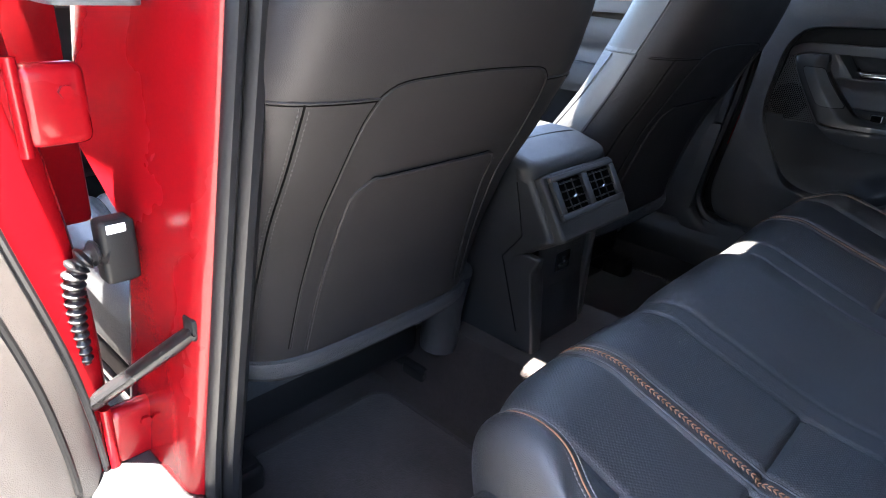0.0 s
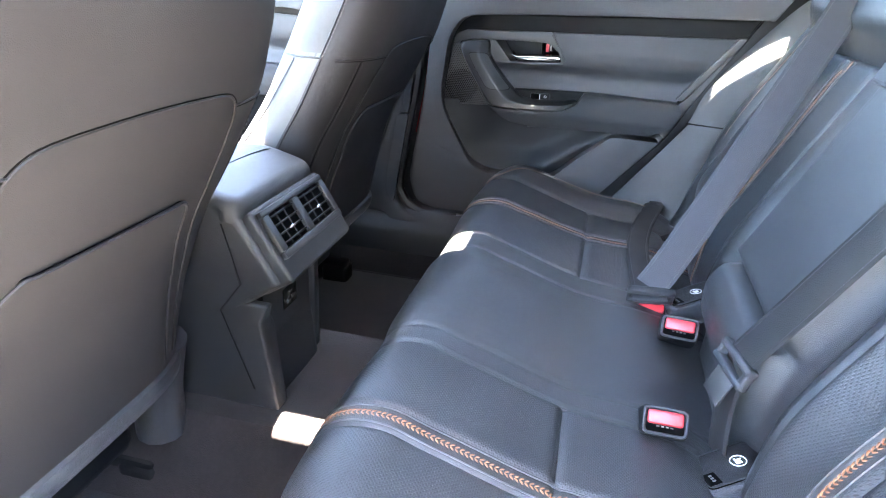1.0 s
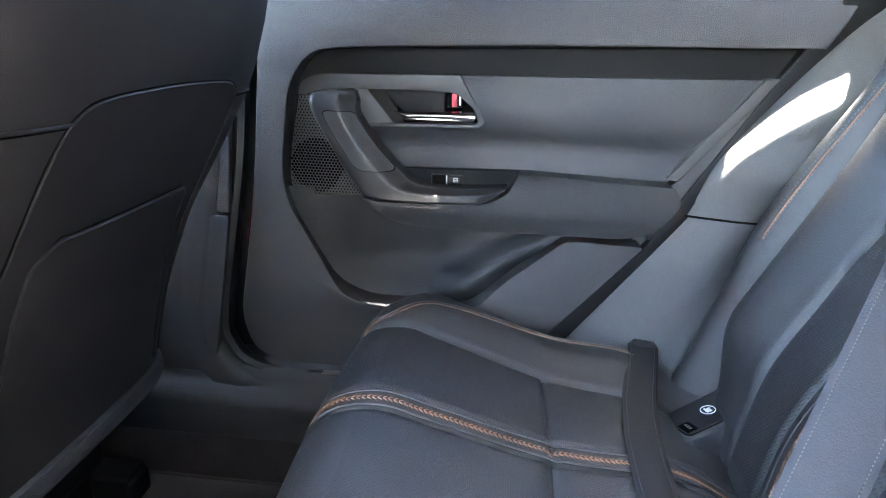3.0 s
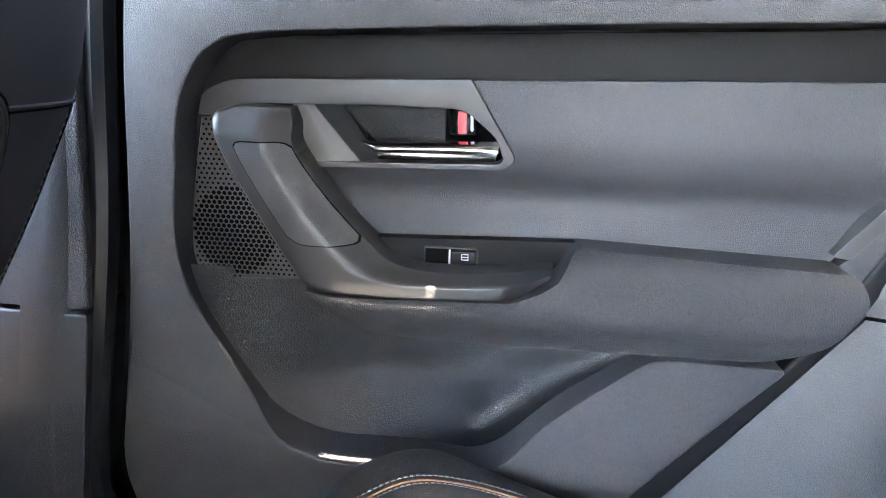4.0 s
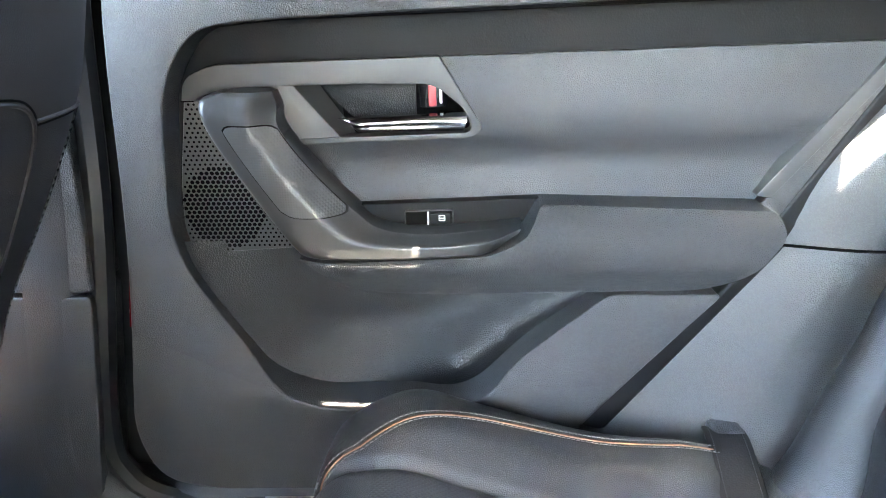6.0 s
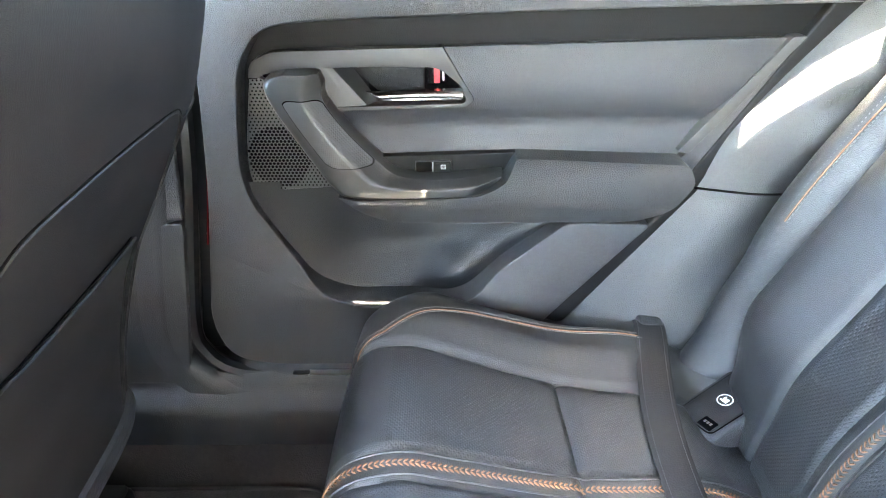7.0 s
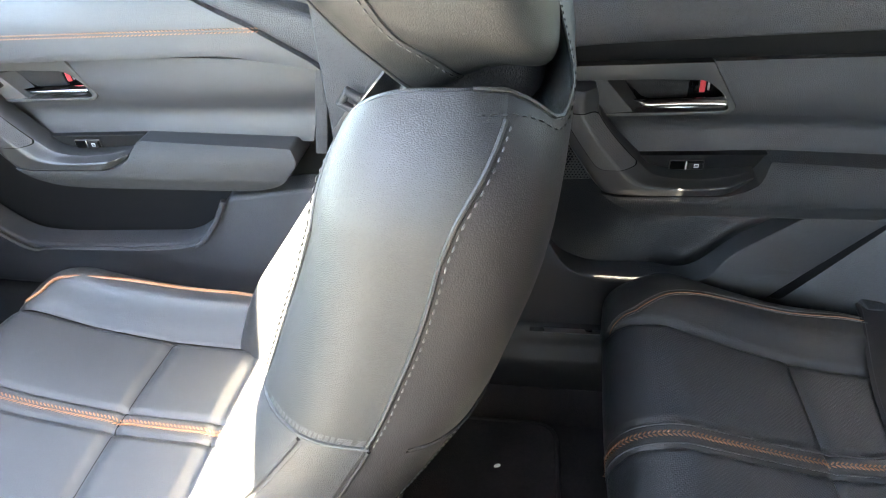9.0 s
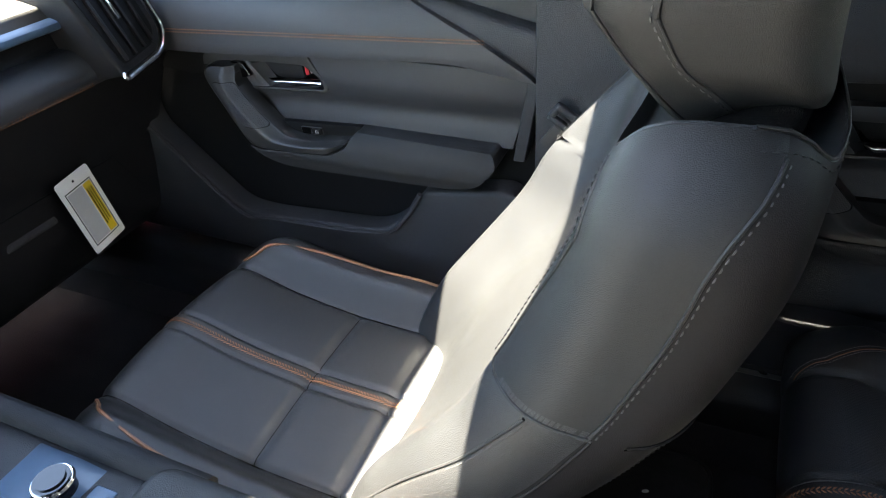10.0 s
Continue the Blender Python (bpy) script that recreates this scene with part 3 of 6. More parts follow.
    part("inlay_gap", surf(lambda v, s: level(v, s, 0.0006, 0.014), np.linspace(0, 1, 30), np.linspace(0.006, 0.714, 14)), HOLE_SHADE, door)
    part("handle_inlay", surf(lambda v, s: level(v, s, 0.0012, 0.0), np.linspace(0, 1, 30), np.linspace(0.02, 0.70, 14)), TEXTURED if not front else TRIM, door, "knurled silver-grey inlay", angle=80)
    part("switch_plate", plate(S([(0.118, 0.4835), (-0.056, 0.4885), (-0.036, 0.458), (0.048, 0.455), (0.10, 0.460)], 0.004), 0.6925 + X, 0.71 + X, 0.001), BLACKTRIM, door, "matt black switch panel")
    part("switch_frame", plate(S([(0.0650, 0.4785), (0.0220, 0.4792), (0.0215, 0.4650), (0.0650, 0.4642)], 0.002), 0.6905 + X, 0.70 + X, 0.001), SATINDARK, door, "thin grey frame round the window switch")
    part("switch_well", plate(S([(0.0638, 0.4773), (0.0232, 0.4780), (0.0227, 0.4660), (0.0638, 0.4653)], 0.0015), 0.6902 + X, 0.70 + X, 0.0), HOLE_SHADE, door)
    sw = part("window_switch", plate(S([(0.0432, 0.4768), (0.0240, 0.4772), (0.0235, 0.4668), (0.0432, 0.4664)], 0.0015), 0.6875 + X, 0.70 + X, 0.0015), SWITCH, door, "black window switch with a pale mark")
    part("switch_line", plate(S([(0.0450, 0.4775), (0.0436, 0.4775), (0.0436, 0.4655), (0.0450, 0.4655)], 0.0), 0.6885 + X, 0.70 + X, 0.0004), STEEL, door)
    bars = [((0.0345, 0.4750), (0.0297, 0.4744)), ((0.0345, 0.4726), (0.0292, 0.4720)), ((0.0345, 0.4704), (0.0292, 0.4698)), ((0.0349, 0.4750), (0.0343, 0.4698)), ((0.0298, 0.4750), (0.0292, 0.4698))]
    part("switch_mark", joined([plate(S([a, (b[0], a[1]), b, (a[0], b[1])], 0.0), 0.6871 + X, 0.688 + X, 0) for a, b in bars]), WHITEINK, sw)
    pad = [(0.1535, 0.4495, 0.003), (0.133, 0.4445, 0.01), (-0.007, 0.4488, 0.01), (-0.028, 0.4585, 0.01), (-0.0395, 0.4665, 0.003), (-0.0515, 0.4890, 0.005), (-0.250, 0.4825, 0.006), (-0.258, 0.464, 0.012), (-0.230, 0.424, 0.02), (-0.195, 0.412, 0.02), (0.047, 0.4105, 0.02), (0.11, 0.414, 0.03)]
    if front:
        pad = [(p[0] if p[0] > -0.03 else -0.03 + (p[0] + 0.03) * 1.20, *p[1:]) for p in pad]
    bm = cut_rows(plate(S(pad), 0.652 + X, 0.73 + X, 0.010, 4), 2, [0.416 + dz + 0.006 * k for k in range(15)])
    for v in bm.verts:
        if v.co.x < 0.70 + X:
            h, q = v.co.z - dz, v.co.y - dy
            t = min(1.0, max(0.0, (h - 0.448) / 0.048)) * step01(-0.015, -0.055, q)
            v.co.x += 0.042 * (1 - math.sqrt(1 - t * t)) + 0.010 * step01(0.44, 0.41, h)
    part("armrest", bm, ARMPAD, door, "dark padded armrest", angle=50)
    ins = [(0.032, 0.6075, 0.002), (-0.345, 0.617, 0.002), (-0.243, 0.475, 0.002), (-0.05, 0.482), (0.115, 0.477), (0.169, 0.536, 0.002), (0.006, 0.5405, 0.004), (-0.0045, 0.549, 0.006)]
    if front:
        ins = [(0.032, 0.6075), (-0.345, 0.597, 0.002), (-0.315, 0.475, 0.002), (-0.05, 0.482), (0.115, 0.477), (0.169, 0.536, 0.002), (0.006, 0.5405, 0.004), (-0.0045, 0.549, 0.006)]
    bm = cut_rows(plate(S(ins), 0.702 + X, 0.73 + X, 0.002), 2, [dz + 0.495 + 0.008 * k for k in range(14)])
    for v in bm.verts:
        if v.co.x < 0.72 + X:
            h = v.co.z - dz
            v.co.x += 0.010 * math.exp(-((h - 0.518) / 0.02) ** 2) - 0.006 * math.exp(-((h - 0.565) / 0.03) ** 2)
    part("insert", bm, PAD, door, "blue-grey padded insert", angle=60)


def door_inner(name, label, X=0.0):
    return thing(name, (0.72 + X, 0.0, 0.17), label, "car door", kind="structure")


def build_rear_door():
    door = door_inner("door_1", "closed rear door lining in grey-black with satin handle and pocket")
    frame_line = [(-0.50, 0.80, 0.0), (0.268, 0.80, 0.02), (0.291, 0.66, 0.2), (0.308, 0.48, 0.2), (0.345, 0.25, 0.06), (0.325, 0.190, 0.05), (0.258, 0.176, 0.05), (-0.02, 0.168, 0.01), (-0.10, 0.245, 0.01), (-0.228, 0.395, 0.01), (-0.122, 0.397, 0.012), (-0.058, 0.343, 0.04), (0.006, 0.287, 0.03), (0.150, 0.287, 0.05), (0.200, 0.310, 0.05), (0.264, 0.425, 0.06), (0.271, 0.47, 0.06), (0.255, 0.590, 0.06), (0.225, 0.632, 0.05), (0.17, 0.638, 0.05), (-0.07, 0.6485, 0.2), (-0.40, 0.657, 0.0)]
    bm = plate(rnd(frame_line, 0.01, 6), 0.676, 0.737, 0.008, 4)
    cut_rows(bm, 2, [0.22, 0.30, 0.36, 0.42, 0.48, 0.54, 0.60, 0.66, 0.69, 0.72, 0.76])
    for v in bm.verts:
        if v.co.x < 0.72:
            v.co.x += 0.09 * step01(0.655, 0.82, v.co.z) + 0.012 * step01(0.62, 0.35, v.co.z) - 0.004 * step01(0.30, 0.17, v.co.z) - 0.020 * step01(0.335, 0.297, v.co.z) * step01(0.19, 0.25, v.co.z) * step01(0.25, 0.17, v.co.y) * step01(-0.07, -0.01, v.co.y)
    part("trim_panel", bm, SOFT, door, "soft grey trim panel with a rounded top roll", angle=60)
    part("backing", plate([(-0.45, 0.66), (0.27, 0.66), (0.27, 0.27), (-0.06, 0.27), (-0.20, 0.40)], 0.7445, 0.76, 0.0), DARKTRIM, door, "dark recessed backing")
    # shadow under the top roll, put in as a black plate
    part("shade_band", plate(rnd([(-0.40, 0.656), (0.17, 0.637), (0.225, 0.631), (0.256, 0.59), (0.27, 0.48), (0.262, 0.43), (0.252, 0.43), (0.262, 0.47), (0.245, 0.588), (0.218, 0.6), (0.033, 0.606), (-0.37, 0.614)], 0.006), 0.712, 0.74, 0.001), BLACKTRIM, door, "black plate standing in for the shadow round the insert")
    handle_group(door, 0.0, 0.0, 0.0)
    grille = [(0.2495, 0.573, 0.002), (0.263, 0.50, 0.03), (0.266, 0.458, 0.01), (0.259, 0.435, 0.003), (0.162, 0.4405, 0.003), (0.19, 0.50), (0.225, 0.566, 0.01), (0.236, 0.574)]
    go = rnd(grille, 0.004)
    g = part("speaker_grille", plate(go, 0.7025, 0.715, 0.0015), GRILLE, door, "perforated speaker grille")
    part("grille_hole", hex_dots(go, 0.7021, 0.0046, 0.0020, (0.227, 0.4790, 0.0375)), HOLE_SHADE, g)

    def pocket(y, z):
        """The pocket's back: deep at its foot, with a broad soft ridge slanting up towards the tail."""
        along, off = (-(y - 0.028) * 0.87 + (z - 0.31) * 0.49), ((y - 0.028) * 0.49 + (z - 0.31) * 0.87)
        ridge = 0.026 * math.exp(-(off / 0.026) ** 2) * step01(-0.045, 0.02, along)
        roll = 0.044 * step01(0.10, 0.25, y) + 0.030 * step01(0.35, 0.275, z) * step01(0.25, 0.10, y)
        return (0.744 - ridge - roll, y, z)

    part("pocket_back", surf(pocket, np.linspace(0.284, -0.15, 60), np.linspace(0.262, 0.448, 30)), POCKET, door, "smooth blue-grey back of the door pocket", angle=80)
    strip = rnd([(-0.346, 0.619), (-0.362, 0.620), (-0.258, 0.486), (-0.244, 0.488)], 0.003)
    part("corner_strip", plate(strip, 0.694, 0.73, 0.003), SATIN, door, "satin strip along the panel's rear edge")
    band = rnd([(-0.20, 0.435), (-0.262, 0.487), (-0.364, 0.622), (-0.44, 0.72), (-0.455, 0.72), (-0.385, 0.615), (-0.292, 0.475), (-0.235, 0.40)], 0.006)
    part("rear_trim", plate(band, 0.700, 0.735, 0.004), SOFT, door, "soft trim along the rear edge")
    part("pocket_tab", plate(rnd([(0.068, 0.4095), (0.045, 0.4095), (0.047, 0.402), (0.066, 0.402)], 0.003), 0.690, 0.73, 0.002), TRIM, door)
    part("lower_line", box((0.668, 0.06, 0.172), (0.70, 0.24, 0.1735), 0.0), STEEL, door)
    rear = rnd([(-0.10, 0.245), (-0.235, 0.40), (-0.272, 0.47), (-0.36, 0.617), (-0.47, 0.80), (-0.50, 0.80), (-0.52, 0.78), (-0.30, 0.46), (-0.13, 0.235)], 0.01)
    part("edge_seal", plate(rear, 0.698, 0.735, 0.004), BLACKTRIM, door, "black rubber seal along the rear edge")


def seal_line():
    pts = [(0.279, 0.80), (0.303, 0.66), (0.321, 0.48), (0.357, 0.26), (0.347, 0.20), (0.315, 0.172), (0.26, 0.163), (0.10, 0.157), (-0.02, 0.155)]
    return [(0.684, y + 0.010, z) for y, z in pts]


build_rear_door()
tagged(part("door_seal_right", tube(seal_line(), 0.0115, 8, 60, up=(1, 0, 0)), RUBBER), "black rubber weatherstrip round the door opening", "seal", kind="structure")
tagged(part("paint_edge_right", tube([(x + 0.019, y - 0.0168, z) for x, y, z in seal_line()[:3] + [(0.684, 0.351, 0.36)]], 0.0013, 6, 60, up=(1, 0, 0)), RED), "thin edge of red body paint beside the seal", "car body", kind="structure")


def build_flange():
    """The rounded edge of pillar and sill trim that runs round the door opening outside the seal."""
    line = curve_points([(p[1], p[2]) for p in seal_line()], 70)
    offs = [(0.006, 0.700), (0.009, 0.682), (0.014, 0.671), (0.022, 0.6655), (0.036, 0.6640), (0.060, 0.6650)]

    def at(i, k):
        i = int(i)
        t = Vector(line[min(i + 1, 69)] - line[max(i - 1, 0)]).normalized()
        o, x = offs[int(k)]
        o *= 1 - 0.3 * step01(40, 62, i)
        return (x, line[i][0] - t.y * o, line[i][1] + t.x * o)

    tagged(part("door_opening_trim", surf(at, range(70), range(6)), CONSOLE, angle=70), "rounded grey trim edge round the door opening", "trim", kind="structure")


build_flange()


def build_front_door():
    door = door_inner("door_2", "closed front passenger door lining with copper stitching", 0.012)
    frame_line = [(0.47, 0.66, 0.0), (0.70, 0.72, 0.0), (0.76, 0.82, 0.0), (1.45, 0.82, 0.0), (1.45, 0.20, 0.02), (0.60, 0.17, 0.02), (0.535, 0.42, 0.05), (0.712, 0.395, 0.012), (0.755, 0.335, 0.04), (0.812, 0.296, 0.04), (1.06, 0.284, 0.06), (1.13, 0.29, 0.06), (1.29, 0.450, 0.02), (1.30, 0.55, 0.02), (1.20, 0.622, 0.02), (0.64, 0.628, 0.03), (0.505, 0.60, 0.0)]
    bm = plate(rnd(frame_line, 0.01, 5), 0.69, 0.745, 0.010, 4)
    cut_rows(bm, 2, [0.30, 0.36, 0.42, 0.48, 0.54, 0.60, 0.66, 0.70, 0.74])
    for v in bm.verts:
        if v.co.x < 0.735:
            v.co.x += 0.09 * step01(0.67, 0.84, v.co.z) + 0.01 * step01(0.62, 0.35, v.co.z)
    part("trim_panel", bm, TRIM, door, "dark trim panel", angle=60)
    roll = rnd([(0.74, 0.80), (1.32, 0.80), (1.32, 0.62), (1.1, 0.617), (0.64, 0.628, 0.03), (0.512, 0.607, 0.004), (0.525, 0.618, 0.004), (0.60, 0.664, 0.01), (0.71, 0.715, 0.02)], 0.01)
    bm = cut_rows(plate(roll, 0.678, 0.70, 0.010, 3), 2, [0.64, 0.66, 0.68, 0.70, 0.72, 0.75])
    for v in bm.verts:
        if v.co.x < 0.699:
            v.co.x += 0.09 * step01(0.665, 0.83, v.co.z)
    part("top_roll", bm, PAD, door, "soft black top roll", angle=60)
    part("window_sail", plate(rnd([(0.50, 0.61), (0.47, 0.66), (0.40, 0.90), (0.80, 0.90), (0.74, 0.76), (0.60, 0.67)], 0.01), 0.725, 0.74, 0.003), CTRIM, door, "grey window frame trim")
    line = [(0.6765, y, 0.6610 - 0.016 * (y - 0.59)) for y in np.linspace(0.583, 1.30, 60)]
    part("copper_stitch", joined([stitches(line, (-1, 0, 0.15), 0.0055, 0.0044, 0.0008, 20, side=0.0022), stitches(line, (-1, 0, 0.15), 0.0055, 0.0044, 0.0008, -20, side=-0.0022)]), COPPER, door, "double row of copper stitching")
    part("backing", plate([(0.48, 0.64), (1.40, 0.64), (1.40, 0.25), (0.52, 0.25)], 0.75, 0.77, 0.0), BLACKTRIM, door)
    # the front door's top roll shadow, likewise a black plate
    part("shade_band", plate(rnd([(0.52, 0.604), (0.64, 0.626), (1.21, 0.62), (1.25, 0.57), (1.16, 0.56), (0.90, 0.612)], 0.008), 0.722, 0.75, 0.001), BLACKTRIM, door)
    handle_group(door, 0.875, 0.008, 0.018, True)
    part("memory_buttons", plate(rnd([(1.062, 0.592), (1.035, 0.594), (1.02, 0.57), (1.045, 0.566)], 0.004), 0.708, 0.72, 0.001), GLOSS, door, "small black seat memory buttons")
    part("corner_strip", plate(rnd([(0.531, 0.606), (0.513, 0.606), (0.538, 0.47), (0.556, 0.47)], 0.003), 0.708, 0.74, 0.003), TRIM, door)
    lip = [(1.292, 0.452), (1.13, 0.289), (1.06, 0.282), (0.82, 0.294), (0.755, 0.333), (0.715, 0.393)]
    part("pocket_lip", tube([(0.693, y, z) for y, z in lip], 0.005, 6, 30, up=(1, 0, 0)), TRIM, door, "rounded lip of the map pocket")


build_front_door()


# ---- rear bench ----
CUSHION = curve_points([(0.060, 0.010), (0.085, 0.08), (0.118, 0.18), (0.138, 0.25), (0.135, 0.285), (0.112, 0.310), (0.07, 0.3165), (0.02, 0.300), (-0.10, 0.262), (-0.19, 0.251), (-0.235, 0.240), (-0.29, 0.212), (-0.36, 0.20)], 150)
SEAMS = {"inner": (0.220, 0.010), "stitch": (0.386, -0.09), "outer": (0.553, 0.03)}
LEFT = {"inner": (-0.140, 0.0), "stitch": (-0.287, 0.0), "outer": (-0.422, 0.0)}


def seam_x(side, which, y):
    x, k = (SEAMS if side > 0 else LEFT)[which]
    return x + k * min(y, 0.14)


def cushion_lift(x, y, z):
    lift = (0.018 - 0.016 * step01(0.04, 0.125, y)) * step01(0.545, 0.605, x) - 0.006 * step01(0.57, 0.64, x) * step01(0.03, 0.12, y) + 0.018 * step01(-0.415, -0.455, x)
    lift += 0.005 * (1 - step01(-0.02, 0.04, abs(x - 0.025) - 0.10)) * step01(0.12, 0.0, -y - 0.02)
    top = step01(0.15, 0.24, z)
    for s in (1, -1):
        out, inn, mid = seam_x(s, "outer", y), seam_x(s, "inner", y), seam_x(s, "stitch", y)
        lift -= 0.006 * groove(x - out, 0.005) * top + 0.0032 * groove(x - inn, 0.003) * top
        lift -= 0.0045 * (groove(x - mid - 0.017, 0.003) + groove(x - mid + 0.017, 0.003)) * top
        if min(out, inn) < x < max(out, inn):
            w = (x - inn) / (out - inn)
            lift += 0.006 * math.sin(math.pi * w) * top
            if y > -0.4 and z > 0.2:
                lift -= 0.006 * groove(y + 0.098, 0.004)
        edge = 0.160 if s > 0 else -0.100
        lift -= 0.0022 * groove(x - edge, 0.003) * top
    if z > 0.15 and y < 0.11:
        lift -= 0.010 * math.exp(-((x - 0.60) / 0.03) ** 2) * step01(-0.18, -0.24, y)
    return lift


def cushion_at(x, k):
    """A point of the seat cushion: x across, k along its section from the floor over the nose to the back."""
    y, z = np.interp(k, range(150), CUSHION[:, 0]), np.interp(k, range(150), CUSHION[:, 1])
    k0, k1 = max(0, k - 1), min(149, k + 1)
    t = Vector((np.interp(k1, range(150), CUSHION[:, 0]) - np.interp(k0, range(150), CUSHION[:, 0]), np.interp(k1, range(150), CUSHION[:, 1]) - np.interp(k0, range(150), CUSHION[:, 1]))).normalized()
    h = cushion_lift(x, y, z)
    round_off = max(0.0, x - 0.625) / 0.05 if x > 0 else max(0.0, -0.452 - x) / 0.05
    drop = 0.055 * (1 - math.sqrt(max(0.0, 1 - min(1, round_off) ** 2)))
    back = 0.05 * min(1, round_off) ** 3 * step01(0.0, 0.1, y)
    if x < -0.355:
        back += 0.075 * ((-0.355 - x) / 0.145) ** 2 * step01(-0.05, 0.11, y)
    wob = 0.0012 * noise.noise((x * 9, y * 9, z * 9))
    return Vector((x, y + t.y * h - back, z - t.x * h - drop + wob))


def cushion_on(x, y):
    """The cushion's top over a place."""
    k = np.interp(-y, -CUSHION[60:, 0], np.arange(60, 150)) if y < 0.11 else 55
    return cushion_at(x, k)


def build_bench_cushion(seat):
    xs = np.r_[np.linspace(-0.502, -0.45, 18), np.linspace(-0.446, 0.60, 280), np.linspace(0.604, 0.675, 20)]
    ks = np.arange(0, 150, 1.0)
    bm = surf(lambda x, k: cushion_at(x, k), xs, ks)
    for f in bm.faces:
        c = f.calc_center_median()
        if c.z > 0.2 and -0.26 < c.y < 0.128:
            for s in (1, -1):
                a, m, b = seam_x(s, "inner", c.y), seam_x(s, "stitch", c.y), seam_x(s, "outer", c.y)
                lo, hi = min(a, b), max(a, b)
                if lo + 0.006 < c.x < hi - 0.006 and abs(c.x - m) > 0.018 and abs(c.y + 0.098) > 0.004 and (c.y < 0.085 or c.x < 0):
                    f.material_index = 1
    part("cushion", bm, [LEATHER, PERF], seat, "black leather cushion with perforated panels", angle=60)
    part("cushion_side", plate(rnd([(0.07, 0.01), (0.10, 0.24), (0.07, 0.275), (-0.30, 0.215), (-0.30, 0.01)], 0.03), 0.672, 0.64, 0.004), LEATHER, seat)
    part("cushion_side", plate(rnd([(0.07, 0.01), (0.10, 0.24), (0.07, 0.275), (-0.30, 0.215), (-0.30, 0.01)], 0.03), -0.500, -0.46, 0.004), LEATHER, seat)
    for s in (1, -1):
        line = [cushion_at(seam_x(s, "stitch", np.interp(k, range(150), CUSHION[:, 0])), k) for k in np.arange(30, 143, 1.0)]
        up = (0, 0.25, 1)
        part("copper_stitch", joined([stitches(line, up, 0.0052, 0.0060, 0.00095, 38, side=0.0022), stitches(line, up, 0.0052, 0.0060, 0.00095, -38, side=-0.0022)]), COPPER, seat, "copper herringbone stitching")
        for off in (0.012, -0.012):
            fold = [cushion_at(seam_x(s, "stitch", np.interp(k, range(150), CUSHION[:, 0])) + off, k) + Vector((0, 0, 0.0003)) for k in np.arange(20, 146, 2.0)]
            part("seam_fold", tube(fold, 0.0013, 6), LEATHER, seat)
    bol = {1: [(0.560, 0.127), (0.566, 0.112), (0.583, 0.085), (0.602, 0.05), (0.615, 0.01), (0.622, -0.05), (0.628, -0.13), (0.636, -0.225)], -1: [(-0.425, 0.128), (-0.432, 0.11), (-0.447, 0.06), (-0.466, 0.01), (-0.472, -0.06), (-0.478, -0.22)]}
    for s, pts in bol.items():
        line = []
        for x, y in curve_points(pts, 70):
            k = np.interp(-y, -CUSHION[34:, 0], np.arange(34, 150)) if y < 0.1 else np.interp(y, [0.1, 0.13], [60, 52])
            line.append(cushion_at(x, k) + Vector((0, 0, 0.0008)))
        part("bolster_piping", tube(line, 0.0009, 6), COPPER, seat, "thin copper piping on the side bolster")
        for d in (0.0045, -0.0045):
            part("bolster_stitch", stitches(line, (0, 0, 1), 0.0045, 0.0034, 0.0007, side=d, rise=0.0010), THREAD, seat, "pale grey stitching")
    for s, name in ((1, "outer"), (-1, "outer"), (1, "inner"), (-1, "inner")):
        line = [cushion_at(seam_x(s, name, np.interp(k, range(150), CUSHION[:, 0])), k) + Vector((0, 0, -0.001)) for k in np.arange(25, 146, 2.0)]
        part("seam", tube(line, 0.0011, 6), LEATHER, seat)


BACK = curve_points([(-0.298, 0.195), (-0.302, 0.25), (-0.318, 0.33), (-0.36, 0.42), (-0.408, 0.52), (-0.445, 0.60), (-0.472, 0.66), (-0.494, 0.72), (-0.518, 0.79), (-0.545, 0.835), (-0.58, 0.855), (-0.63, 0.84)], 120)


def back_lift(x, y, z):
    """Relief of the backrest: a proud centre panel over a padded roll, a channel either side, then the seats' own panels."""
    h = 0.0
    mid = 1 - step01(0.112, 0.158, x) if x > 0.02 else step01(-0.135, -0.088, x)
    panel = 0.040 - 0.020 * groove(z - 0.357, 0.007) + 0.010 * math.exp(-((z - 0.315) / 0.03) ** 2) - 0.022 * step01(0.28, 0.24, z)
    h += mid * panel
    for s, copper, e in ((1, 0.367, 0.165), (-1, -0.288, -0.145)):
        d = (x - e) * s
        if d < -0.02:
            continue
        h -= 0.010 * groove(d - 0.004, 0.012)
        h += 0.016 * math.exp(-((d - 0.055) / 0.035) ** 2) * step01(0.62, 0.40, z)
        h += 0.026 * step01(0.28, 0.38, d) * step01(0.26, 0.36, z)
        q = (x - copper - 0.03 * s * step01(0.60, 0.42, z) * 0.3) * s
        low = step01(0.628, 0.618, z)
        h -= 0.005 * (groove(q - 0.015, 0.003) + groove(q + 0.015, 0.003)) * low
        h -= 0.006 * (groove(q - 0.098, 0.004) + groove(q + 0.100, 0.004)) * low
        if abs(q) < 0.10:
            h += 0.006 * math.cos(math.pi * q / 0.2) * low
        h -= 0.010 * groove(z - 0.626, 0.004) * step01(0.02, 0.07, d)
        h += 0.034 * step01(0.627, 0.672, z) * step01(0.0, 0.07, d)
    return h


